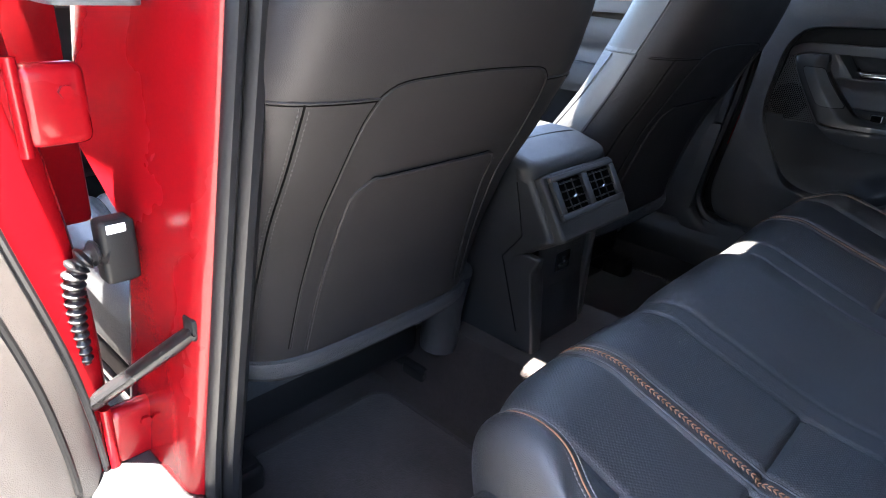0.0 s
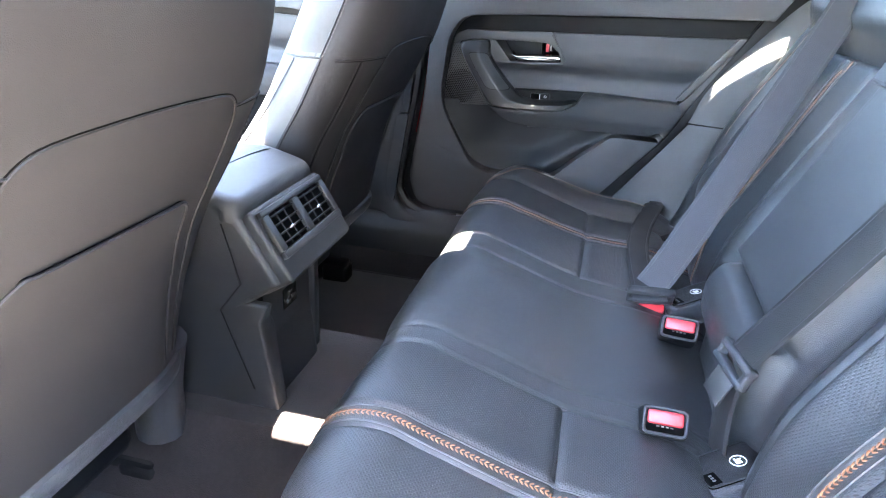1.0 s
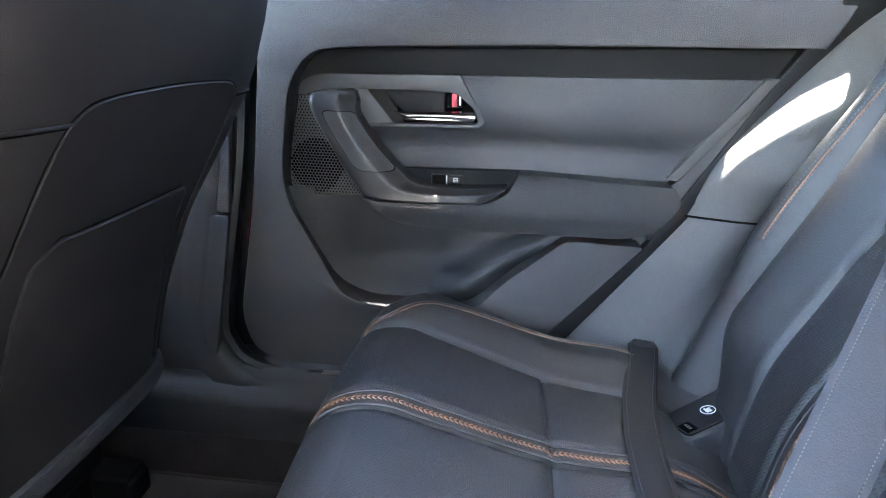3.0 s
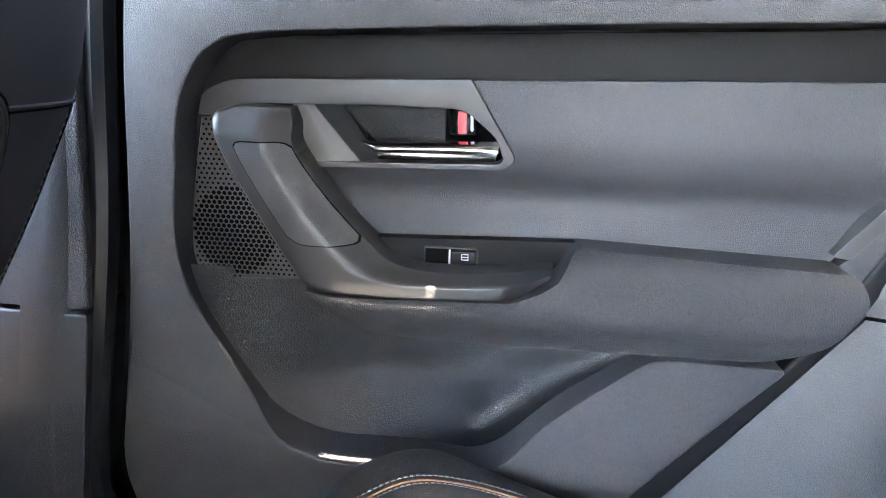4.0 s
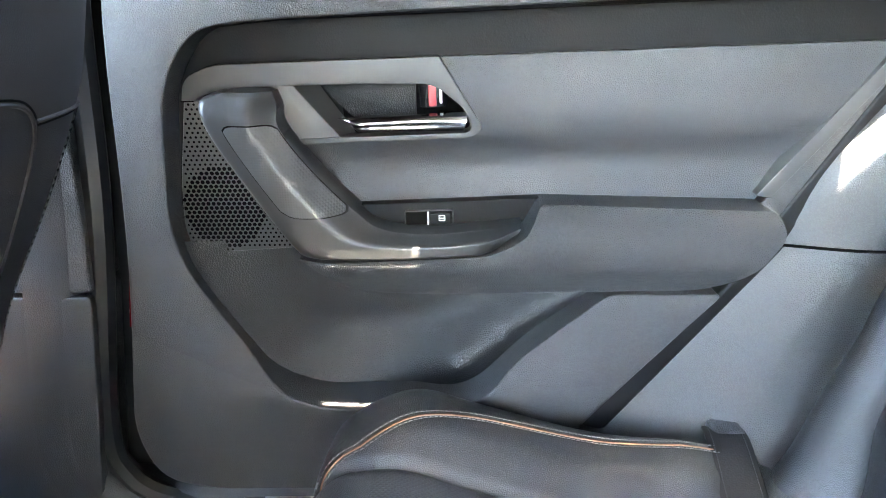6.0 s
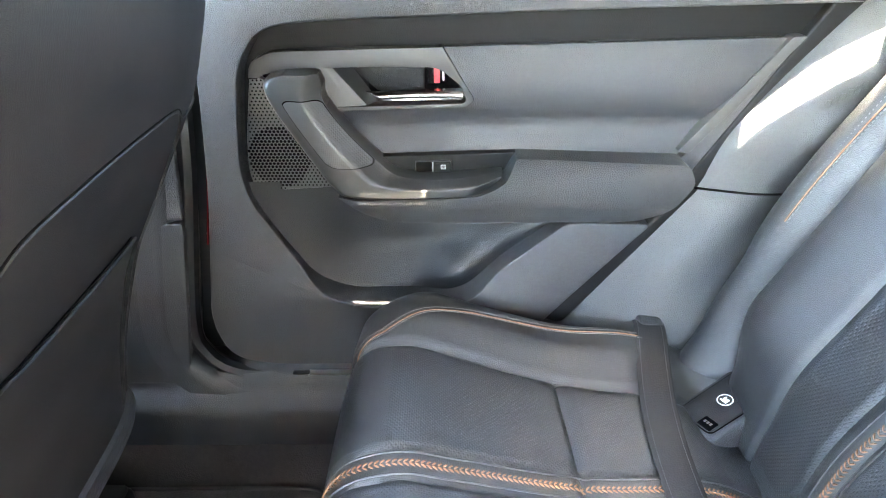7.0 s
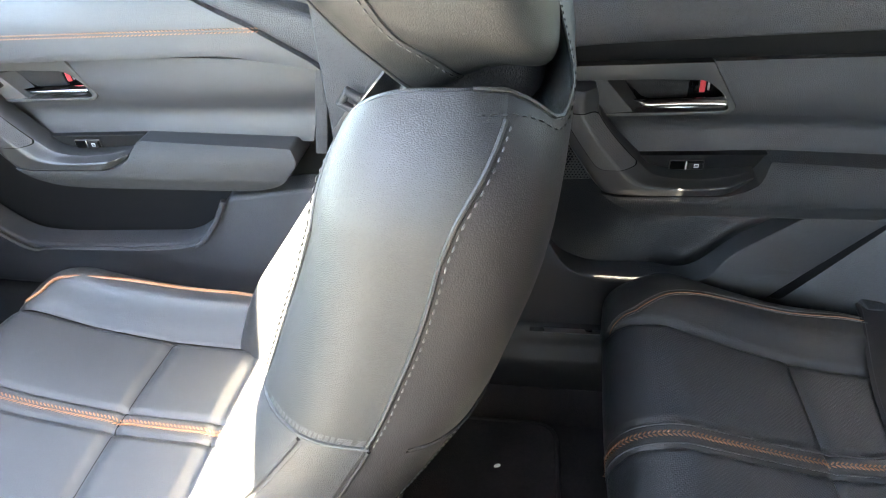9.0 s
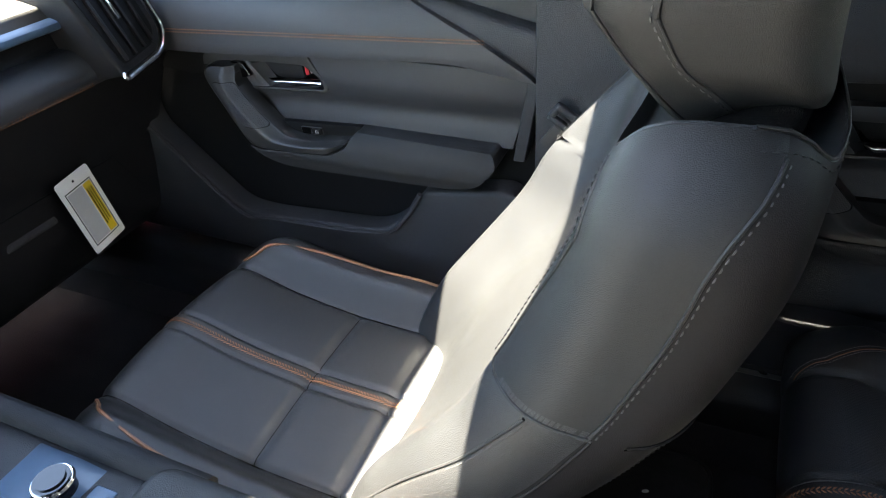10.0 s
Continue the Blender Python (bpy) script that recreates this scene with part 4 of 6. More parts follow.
def back_at(x, k):
    y, z = np.interp(k, range(120), BACK[:, 0]), np.interp(k, range(120), BACK[:, 1])
    h = back_lift(x, y, z)
    over = max(0.0, x - 0.545) / 0.05 if x > 0 else max(0.0, -0.47 - x) / 0.05
    drop = 0.06 * (1 - math.sqrt(max(0.0, 1 - min(1, over) ** 2)))
    wob = 0.0016 * noise.noise((x * 8, y * 8, z * 8 + 3))
    return Vector((x, y + 0.9 * (h - drop) + wob, z + 0.44 * (h - drop)))


def build_bench_back(seat):
    xs = np.r_[np.linspace(-0.52, -0.46, 14), np.linspace(-0.455, 0.54, 230), np.linspace(0.545, 0.595, 14)]
    bm = surf(back_at, xs, np.arange(0, 120, 1.0))
    for f in bm.faces:
        c = f.calc_center_median()
        for s, copper in ((1, 0.367), (-1, -0.288)):
            if 0.017 < abs(c.x - copper) < 0.094 and 0.235 < c.z < 0.615:
                f.material_index = 1
    part("backrest", bm, [LEATHER, PERFBACK], seat, "black leather backrest", angle=60)
    for s, copper in ((1, 0.367), (-1, -0.288)):
        line = [back_at(copper - s * 0.028 * step01(0.585, 0.63, np.interp(k, range(120), BACK[:, 1])), k) for k in np.arange(3, 120, 1.0) if np.interp(k, range(120), BACK[:, 1]) < 0.624]
        part("copper_stitch", joined([stitches(line, (0, 0.9, 0.4), 0.0052, 0.0060, 0.00095, 38, side=0.0022), stitches(line, (0, 0.9, 0.4), 0.0052, 0.0060, 0.00095, -38, side=-0.0022)]), COPPER, seat, "copper herringbone stitching")
        for off in (0.012, -0.012):
            fold = [Vector(q) + Vector((off, 0.0004, 0.0002)) for q in line]
            part("seam_fold", tube(fold, 0.0012, 6), LEATHER, seat)
    flap = rnd([(-0.045, 0.618), (0.122, 0.618), (0.128, 0.652), (-0.045, 0.652)], 0.006)
    bm = plate(flap, 0.0, -0.025, 0.003, 3, "yxz")
    for v in bm.verts:
        v.co.y += -0.3985 - 0.49 * (v.co.z - 0.618)
    part("armrest_pull", bm, LEATHER, seat, "leather pull strap of the folding centre armrest")
    hem = [(x, -0.397 - 0.49 * (z - 0.618), z) for x, z in rnd([(-0.040, 0.623), (0.117, 0.623), (0.122, 0.647), (-0.040, 0.647)], 0.005)]
    part("pull_stitch", stitches(hem, (0, 0.9, 0.44), 0.005, 0.0035, 0.0005), DARKTHREAD, seat)


def build_side_bolster(seat, side):
    """The fixed bolster between backrest and door, with its copper seam."""
    x0, x1 = (0.570, 0.672) if side > 0 else (-0.57, -0.47)
    prof = curve_points([(-0.262, 0.235), (-0.285, 0.29), (-0.315, 0.36), (-0.335, 0.42), (-0.385, 0.52), (-0.43, 0.60), (-0.475, 0.68), (-0.53, 0.76), (-0.58, 0.80)], 60)

    def at(u, k):
        y, z = prof[int(k)]
        c = math.cos(math.pi * (u - 0.5))
        pinch = 0.010 * math.exp(-((z - 0.37) / 0.07) ** 2) + 0.020 * step01(0.36, 0.25, z)
        return (x0 + (x1 - x0) * u, y - 0.065 * (1 - c ** 0.7 if c > 0 else 1) + 0.012 - pinch, z)

    part("side_bolster", surf(at, np.linspace(0.001, 0.999, 26), range(60)), LEATHER, seat, "black leather side bolster", angle=70)
    u = 0.34 if side > 0 else 0.66
    line = [Vector(at(u, k)) + Vector((0, 0.001, 0.0005)) for k in range(20, 58)]
    part("bolster_piping", tube(line, 0.0010, 6), COPPER, seat, "thin copper piping")
    for d in (0.006, -0.006):
        part("bolster_stitch", stitches(line, (0, 0.9, 0.4), 0.0048, 0.0036, 0.0008, side=d, rise=0.0014), THREAD, seat, "pale grey stitching")


def isofix_cover(x, y, z, lean=-15, yaw=24):
    """A hinged anchor cover set into the seat's joint: a raised rounded frame, a flap, a pale round mark and a finger notch."""
    t = thing("isofix_cover", (x, y, z), "black hinged child-seat anchor cover with a pale round mark", "anchor cover", "child seat anchor covers")
    tilt = Euler((radians(lean), radians(8), radians(yaw))).to_matrix()

    def put(bm):
        bmesh.ops.transform(bm, matrix=Matrix.Translation((x, y, z)) @ tilt.to_4x4(), verts=bm.verts)
        return bm

    part("surround", put(plate(rnd([(-0.034, -0.056), (0.034, -0.056), (0.031, 0.052), (-0.031, 0.052)], 0.012), 0.006, -0.03, 0.005, 4, "zxy")), TRIM, t, "rounded dark grey frame")
    part("gap", put(plate(rnd([(-0.0275, -0.049), (0.0275, -0.049), (0.0255, 0.045), (-0.0255, 0.045)], 0.008), 0.0066, 0.0, 0.0, 2, "zxy")), HOLE_SHADE, t)
    flap = part("flap", put(plate(rnd([(-0.0262, -0.0475), (0.0262, -0.0475), (0.0242, 0.0435), (-0.0242, 0.0435)], 0.007), 0.0082, 0.0, 0.0018, 3, "zxy")), DARKTRIM, t, "black grained flap")
    ring = [(0.0085 * math.cos(a), -0.004 + 0.0085 * math.sin(a), 0.0084) for a in np.linspace(0, 2 * math.pi, 24, endpoint=False)]
    part("ring_mark", put(joined([tube(ring, 0.0006, 5, closed=True), box((-0.0045, -0.007, 0.0080), (0.0005, 0.000, 0.0089), 0.0005), box((-0.001, -0.003, 0.0080), (0.0048, -0.0006, 0.0089), 0.0005), box((0.0010, -0.0085, 0.0080), (0.0030, -0.003, 0.0089), 0.0004)])), WHITEINK, flap)
    part("notch", put(box((-0.022, 0.028, 0.0078), (-0.004, 0.0425, 0.0090), 0.001)), HOLE_SHADE, flap)
    part("notch_print", put(joined([box((-0.018 + 0.004 * k, 0.033, 0.0090), (-0.0155 + 0.004 * k, 0.0365, 0.0094), 0) for k in range(3)])), PALE, flap)
    return t


def buckle(x, y, z, yaw, tip, label, empty=True):
    """A seat belt buckle: black housing, red release key, slot."""
    t = thing("belt_buckle", (x, y, z), label, "seat belt buckle", "rear belt buckles")
    m = Matrix.Translation((x, y, z)) @ Euler((radians(tip), 0, radians(yaw))).to_matrix().to_4x4()

    def put(bm):
        bmesh.ops.transform(bm, matrix=m, verts=bm.verts)
        return bm

    part("housing", put(plate(rnd([(-0.0255, -0.0165), (0.0255, -0.0165), (0.0255, 0.0165), (-0.0255, 0.0165)], 0.006), 0.0, -0.055, 0.003, 3, "zxy")), BLACKTRIM, t, "black buckle housing")
    rim = [(p[0], p[1], 0.0004) for p in rnd([(-0.0228, -0.0140), (0.0228, -0.0140), (0.0228, 0.0140), (-0.0228, 0.0140)], 0.006, 6)]
    part("bezel", put(tube(rim, 0.0019, 8, closed=True)), TRIM, t, "grey rounded bezel")
    part("throat", put(plate(rnd([(-0.0205, -0.0120), (0.0205, -0.0120), (0.0205, 0.0120), (-0.0205, 0.0120)], 0.003), 0.0006, -0.01, 0.0, 2, "zxy")), HOLE_SHADE, t)
    part("release_key", put(plate(rnd([(-0.0195, -0.0040), (0.0195, -0.0040), (0.0195, 0.0118), (-0.0195, 0.0118)], 0.004), 0.0045, -0.01, 0.0022, 3, "zxy")), REDPLASTIC, t, "red release key")
    part("print", put(joined([box((-0.009 + 0.005 * i, -0.0066, 0.0006), (-0.0060 + 0.005 * i, -0.0046, 0.0012), 0) for i in range(4)])), PALE, t)
    return t


ISOFIX = [(0.533, -0.290, 0.234), (0.206, -0.275, 0.259), (-0.155, -0.286, 0.232), (-0.45, -0.288, 0.234)]
bench = thing("rear_bench", (0.05, 0.0, 0.0), "black leather rear bench seat with copper stitching", "seat")
build_bench_cushion(bench)
build_bench_back(bench)
build_side_bolster(bench, 1)
build_side_bolster(bench, -1)
for px, py, pz in ISOFIX:
    isofix_cover(px, py, pz + 0.004)
buckle(0.062, -0.238, 0.280, -96, 52, "black belt buckle with red key, empty, on the rear seat")
buckle(-0.140, -0.208, 0.268, -90, 50, "black belt buckle with red key sunk into the cushion edge")
buckle(0.175, -0.211, 0.244, -88, 44, "black belt buckle with a latched tongue above it")


def tongue(c, yaw, pitch, roll, label):
    t = thing("belt_tongue", c, label, "seat belt tongue", "rear belt tongues")
    m = Matrix.Translation(c) @ Euler((radians(pitch), radians(roll), radians(yaw))).to_matrix().to_4x4()

    def put(bm):
        bmesh.ops.transform(bm, matrix=m, verts=bm.verts)
        return bm

    part("grip", put(joined([box((-0.036, -0.007, 0.006), (0.036, 0.007, 0.016), 0.004, 3), box((-0.036, -0.007, -0.012), (0.036, 0.007, -0.002), 0.004, 3), box((-0.036, -0.006, -0.012), (-0.026, 0.006, 0.016), 0.004, 3), box((0.026, -0.006, -0.012), (0.036, 0.006, 0.016), 0.004, 3)])), TRIM, t, "grey moulded grip")
    part("blade", put(box((-0.020, -0.0015, -0.045), (0.020, 0.0015, -0.010), 0.0008)), SATIN, t, "steel latch blade")
    return t


def belt(name, pts, width, across, material, label):
    """A length of webbing with a denser woven band along each edge."""
    t = thing(name, pts[-1], label, "seat belt", "rear seat belts")
    part("webbing", strap(pts, width, across, 0.0014, 30), material, t)
    line, n = curve_points(pts, 40), 40
    for s in (-1, 1):
        edge = []
        for i, p in enumerate(line):
            f = i / (n - 1)
            ac = (Vector(across[0]) * (1 - f) + Vector(across[1]) * f).normalized()
            w = (Vector(line[min(i + 1, n - 1)]) - Vector(line[max(i - 1, 0)])).normalized()
            ac = (ac - w * ac.dot(w)).normalized()
            edge.append((Vector(p) + ac * s * (width / 2 - 0.0052), w.cross(ac)))
        for up in (1, -1):
            q = [p + u * 0.0009 * up for p, u in edge]
            part("edge_stitch", stitches(q, edge[20][1] * up, 0.0032, 0.0022, 0.0005), WEB if material is not WEB else PALE, t)
    return t


belt("seat_belt", [(0.47, -0.485, 0.82), (0.43, -0.45, 0.72), (0.395, -0.418, 0.655), (0.29, -0.315, 0.47), (0.205, -0.232, 0.325), (0.178, -0.203, 0.282)], 0.050, [(0.33, 0.75, 0.3), (0.45, 0.70, 0.3)], WEB, "grey seat belt hanging across the backrest to its buckle")
tongue((0.172, -0.205, 0.270), -84, 22, 0, "grey belt tongue latched at the rear seat")
belt("seat_belt", [(-0.202, -0.460, 0.775), (-0.188, -0.427, 0.70), (-0.168, -0.383, 0.60), (-0.149, -0.338, 0.50), (-0.129, -0.294, 0.40), (-0.117, -0.268, 0.342)], 0.047, [(0.96, 0.12, 0.12), (0.94, 0.26, 0.10)], BELTMID, "grey seat belt lying over the backrest")
belt("seat_belt", [(-0.115, -0.270, 0.335), (-0.118, -0.268, 0.29), (-0.125, -0.272, 0.225)], 0.046, [(0.94, 0.26, 0.1), (0.95, 0.2, 0)], WEBDARK, "dark lower end of a seat belt between the cushions")
tongue((-0.115, -0.268, 0.340), 12, 22, 0, "grey belt tongue hanging loose on the belt")
belt("seat_belt", [(0.672, -0.240, 0.258)] + [tuple(cushion_on(x, y) + Vector((0, 0, 0.007))) for x, y in ((0.64, -0.228), (0.50, -0.204), (0.36, -0.192), (0.20, -0.202))], 0.040, [(0.1, 1, 0), (0.2, 1, 0.1)], WEBDARK, "black lap belt lying over the seat's edge")
anchor = tagged(part("belt_anchor", box((0.656, -0.258, 0.240), (0.700, -0.226, 0.264), 0.006, 3), TRIM), "grey belt anchor cover beside the cushion", "belt anchor")

# far rear pillar trim beside the bench
def build_c_trim():
    def at(u, v):
        # u: from the door edge to the bench, v: up
        z = 0.20 + 0.62 * v
        y0 = -0.130 - 0.36 * v - 0.05 * v * v
        y1 = -0.36 - 0.26 * v
        x = 0.700 - 0.05 * math.sin(u * math.pi * 0.5) * (1 - 0.6 * v) + 0.03 * step01(0.55, 1.0, v) - 0.016 * step01(0.39, 0.52, v)
        dent = 0.016 * math.exp(-((u - 0.62) / 0.18) ** 2 - ((v - 0.30) / 0.16) ** 2)
        turn = max(0.0, -u) / 0.22
        return (x + dent + 0.026 * turn ** 1.6, y0 + (y1 - y0) * u, z)

    low = surf(at, np.linspace(-0.22, 1, 30), np.linspace(0, 0.385, 24))
    tagged(part("pillar_c_lower", low, CTRIM, angle=70), "grey grained lower rear pillar trim", "pillar", kind="structure")
    high = surf(lambda u, v: Vector(at(u, v)) + Vector((-0.002, 0, 0)), np.linspace(-0.16, 1, 28), np.linspace(0.389, 1.0, 24))
    tagged(part("pillar_c_upper", high, CTRIM, angle=70), "grey grained upper rear pillar trim", "pillar", kind="structure")
    joint = [Vector(at(u, 0.387)) + Vector((-0.0015, 0, 0)) for u in np.linspace(-0.18, 0.85, 24)]
    part("trim_joint", tube(joint, 0.0016, 6), HOLE_SHADE, bpy.data.objects["pillar_c_upper"])
    marks = joined([box((0.6580, -0.385 - 0.007 * i, 0.550 + 0.004 * i), (0.6585, -0.380 - 0.007 * i, 0.560 + 0.004 * i), 0) for i in range(6)])
    part("embossed_mark", marks, CTRIM, bpy.data.objects["pillar_c_upper"])


build_c_trim()


# ---- front seats ----
def eased(z, at, values):
    """Reads a table smoothly."""
    return sum(float(np.interp(z + d, at, values)) for d in (-0.02, -0.012, -0.005, 0.005, 0.012, 0.02)) / 6


def seat_section(z):
    """Rear and front of a front seat's backrest, and its half width, at a height."""
    zs = [0.22, 0.30, 0.36, 0.45, 0.52, 0.60, 0.68, 0.72, 0.75, 0.775, 0.79, 0.80]
    rear = eased(z, zs, [0.392, 0.376, 0.362, 0.332, 0.293, 0.250, 0.222, 0.217, 0.220, 0.232, 0.246, 0.262])
    front = eased(z, zs, [0.625, 0.592, 0.560, 0.490, 0.438, 0.400, 0.378, 0.368, 0.358, 0.340, 0.325, 0.300])
    half = eased(z, zs, [0.205, 0.211, 0.215, 0.225, 0.231, 0.232, 0.219, 0.211, 0.203, 0.172, 0.134, 0.105])
    return rear, front, half


def seat_top(u, behind):
    """Height of the backrest's upper edge: round shoulders, a dip for the headrest, a hump behind it."""
    if behind:
        return float(np.interp(u, [0.0, 0.2, 0.35, 0.5, 0.58, 0.64, 0.70, 0.78, 0.885, 1.0], [0.806, 0.801, 0.792, 0.775, 0.763, 0.754, 0.757, 0.768, 0.776, 0.781]))
    return float(np.interp(u, [0.0, 0.7, 0.8, 0.9, 1.0], [0.750, 0.754, 0.762, 0.773, 0.781]))


def seat_skin(cx, a, z):
    """A point of the backrest: a is the angle round its upright axis, 0 on the side of +x, 90 in front, -90 behind."""
    c, s = math.cos(radians(a)), math.sin(radians(a))
    if z > 0.70:
        z = 0.70 + (z - 0.70) * (seat_top(abs(c) ** 0.36, s < 0) - 0.70) / 0.10
    rear, front, half = seat_section(z)
    mid, deep = (rear + front) / 2, (front - rear) / 2
    u = math.copysign(abs(c) ** 0.36, c)
    y = mid + deep * math.copysign(abs(s) ** 0.72, s)
    if s > 0:
        y += ((0.022 + (0.058 if u * cx > 0 else 0.0)) * step01(0.74, 0.56, z) * math.exp(-((abs(u) - 0.80) / 0.16) ** 2) - 0.024 * (1 - u * u)) * s
    else:
        y += 0.004 * (1 - u * u) * s - max(0.0, rear - 0.214 - 0.014 * step01(0.76, 0.80, z)) * step01(0.80, 0.55, abs(u)) * step01(0.70, 0.76, z)
    return Vector((cx + half * u, y, z))


def rear_y(cx, x, z):
    h = seat_section(z)[2]
    u = max(-0.999, min(0.999, (x - cx) / h))
    c = math.copysign(abs(u) ** (1 / 0.36), u)
    return seat_skin(cx, -math.degrees(math.acos(c)), z)


def build_front_seat(cx, label, inboard):
    seat = thing("front_seat", (cx, 0.55, 0.02), label, "car seat", "front seats")
    zs = np.r_[np.linspace(0.22, 0.74, 60), np.linspace(0.748, 0.80, 14)]
    rear_seam = lambda z: eased(z, [0.58, 0.62, 0.66, 0.70, 0.737, 0.762, 0.786, 0.81], [-0.5, -2, -4, -6, -8.2, -15.7, -35, -54])
    front_seam = lambda z: np.interp(z, [0.592, 0.66, 0.725, 0.766, 0.80], [61, 57, 46, 56, 70])
    spread = lambda lo, hi, n: [lo + (hi - lo) * (0.5 - 0.5 * math.cos(math.pi * k / (n - 1))) for k in range(n)]
    # rear cover between the two flank seams
    part("back_cover", surf(lambda z, t: seat_skin(cx, -90 + (90 + rear_seam(z)) * t, z), zs, np.sin(np.linspace(-math.pi / 2, math.pi / 2, 61))), VINYL, seat, "grained black rear cover", angle=70)
    bm = surf(lambda z, t: seat_skin(cx, 90 + (90 - (front_seam(z) if z > 0.592 else 46)) * t, z), zs, np.linspace(-1, 1, 61))
    part("backrest", bm, LEATHER, seat, "black leather backrest with side bolsters", angle=70)
    # the dip between the shoulders, in which the headrest sits
    round_top = [math.degrees(math.atan2(math.sin(w) * abs(math.sin(w)) ** 0.6, math.copysign(abs(math.cos(w)) ** 2.4, math.cos(w)))) for w in np.linspace(0, 2 * math.pi, 160, endpoint=False)]

    def dip(k, j):
        q = seat_skin(cx, round_top[int(j)], 0.80)
        e = Vector((cx, 0.285, 0.742))
        return e + (q - e) * k + Vector((0, 0, (q.z - e.z) * (step01(0.80, 0.985, k) - k) + 0.0012 * math.exp(-((k - 0.985) / 0.012) ** 2)))

    part("top_panel", surf(dip, [0.02, 0.3, 0.6, 0.76, 0.82, 0.86, 0.89, 0.92, 0.95, 0.97, 0.985, 1.0], list(range(160)) + [0]), LEATHER, seat, "leather dip under the headrest", angle=80)
    rim = [dip(0.992, j) + Vector((0, 0, 0.0006)) for j in range(160) if round_top[j] < -20 and round_top[j] > -160]
    part("rim_seam", tube(rim, 0.0012, 6), LEATHER_SOFT, seat)
    part("rim_stitch", stitches([seat_skin(cx, a, 0.792) for a in [r for r in round_top if -160 < r < -20]], (0, -0.9, 0.4), 0.0062, 0.0040, 0.0006), DARKTHREAD, seat)
    for s in (-1, 1):
        side = (lambda a: a) if s > 0 else (lambda a: 180 - a)
        high, low = [z for z in zs if z > 0.592], [z for z in zs if z < 0.600]
        part("shoulder_panel", surf(lambda z, t: seat_skin(cx, side(rear_seam(z) + (front_seam(z) - rear_seam(z)) * t), z), [0.592] + high, np.linspace(0, 1, 26)), LEATHER_SOFT, seat, "grained leather shoulder panel", angle=70)
        part("flank_panel", surf(lambda z, t: seat_skin(cx, side(-2 + 48 * t), z), low + [0.592], np.linspace(0, 1, 26)), LEATHER, seat, "leather flank panel", angle=70)
        out = Vector((s * 0.0006, 0, 0))
        front_line = [seat_skin(cx, side(front_seam(z)), z) + out for z in np.linspace(0.594, 0.79, 40)]
        rear_line = [seat_skin(cx, side(rear_seam(z)), z) + out for z in np.linspace(0.594, 0.79, 40)]
        for ln, mat, nor in ((front_line, DARKTHREAD, (s, 0.7, 0.1)), (rear_line, PALE, (s, -0.2, 0.1))):
            part("seam", tube(ln, 0.0014, 6), LEATHER_SOFT, seat)
            part("seam_stitch", stitches(ln, nor, 0.0062, 0.0038, 0.00060, side=(s if mat is PALE else -s) * 0.0036, rise=0.0003), mat, seat, "thread stitching")
        part("panel_edge", tube([seat_skin(cx, side(a), 0.592) + out for a in spread(-2, 61, 20)], 0.0014, 6), LEATHER_SOFT, seat)
        fl = [seat_skin(cx, side(a), z) + out for a, z in [(22, 0.588), (26, 0.56), (33, 0.50), (40, 0.42), (44, 0.34)]]
        part("seam", tube(fl, 0.0014, 6, 30), LEATHER, seat)
        part("seam_stitch", stitches(curve_points(fl, 40), (s, 0.5, 0.2), 0.0055, 0.0036, 0.0006, side=0.004), PALE, seat, "thread stitching")
        ln = [seat_skin(cx, side(-2), z) + out for z in np.linspace(0.24, 0.59, 40)]
        part("seam", tube(ln, 0.0014, 6), VINYL, seat)
    # rear face: cross seam, upright seams, map pocket, lower lip
    skin = lambda d, z, lift=0.001: rear_y(cx, cx + d, z) + Vector((0, -lift, 0))
    arch = [(0.152, 0.27), (0.148, 0.36), (0.144, 0.45), (0.140, 0.54), (0.134, 0.578), (0.122, 0.595), (0.10, 0.603), (0.05, 0.606), (0.0, 0.607)]
    arch = curve_points(arch + [(-d, z) for d, z in arch[-2::-1]], 140)
    part("cross_seam", tube([skin(d, z, 0.0006) for d, z in arch], 0.0013, 6), VINYL, seat, "rounded seam of the inset rear panel")
    # near-black cord: the shade beside the seam, put in as colour
    part("seam_shadow", tube([skin(d * 1.018, z + 0.0022 * (abs(d) < 0.13), 0.0) for d, z in arch], 0.0007, 6), HOLE_SHADE, seat)
    for s in (-1, 1):
        part("shoulder_seam", tube([skin(s * d, 0.590) for d in np.linspace(0.130, 0.2285, 24)], 0.0012, 6), VINYL, seat)
        # shade under the shoulder seam, drawn as a near-black cord
        part("shoulder_seam_shadow", tube([skin(s * d, 0.5875, 0.0002) for d in np.linspace(0.132, 0.2285, 24)], 0.0007, 6), HOLE_SHADE, seat)
        for k in (0.0, 0.008):
            out = [skin(s * np.interp(z, [0.25, 0.592], [0.188 + k, 0.197 + k]), z, 0.0006) for z in np.linspace(0.25, 0.586, 40)]
            part("seam_stitch", stitches(out, (0, -0.9, 0.3), 0.006, 0.0042, 0.0006), DARKTHREAD, seat)
        part("upright_seam", tube([skin(s * np.interp(z, [0.25, 0.592], [0.192, 0.201]), z, 0.0002) for z in np.linspace(0.25, 0.590, 40)], 0.0012, 6), HOLE_SHADE, seat)

    def pocket(u, v):
        z = 0.262 + 0.233 * v
        hw = 0.133 - 0.020 * v - 0.010 * step01(0.93, 1.0, v)
        x = cx + hw * u
        lift = 0.0036 * (1 - abs(u) ** 14) * (0.55 + 0.45 * v) + 0.0004
        return rear_y(cx, x, z) + Vector((0, -lift, 0))

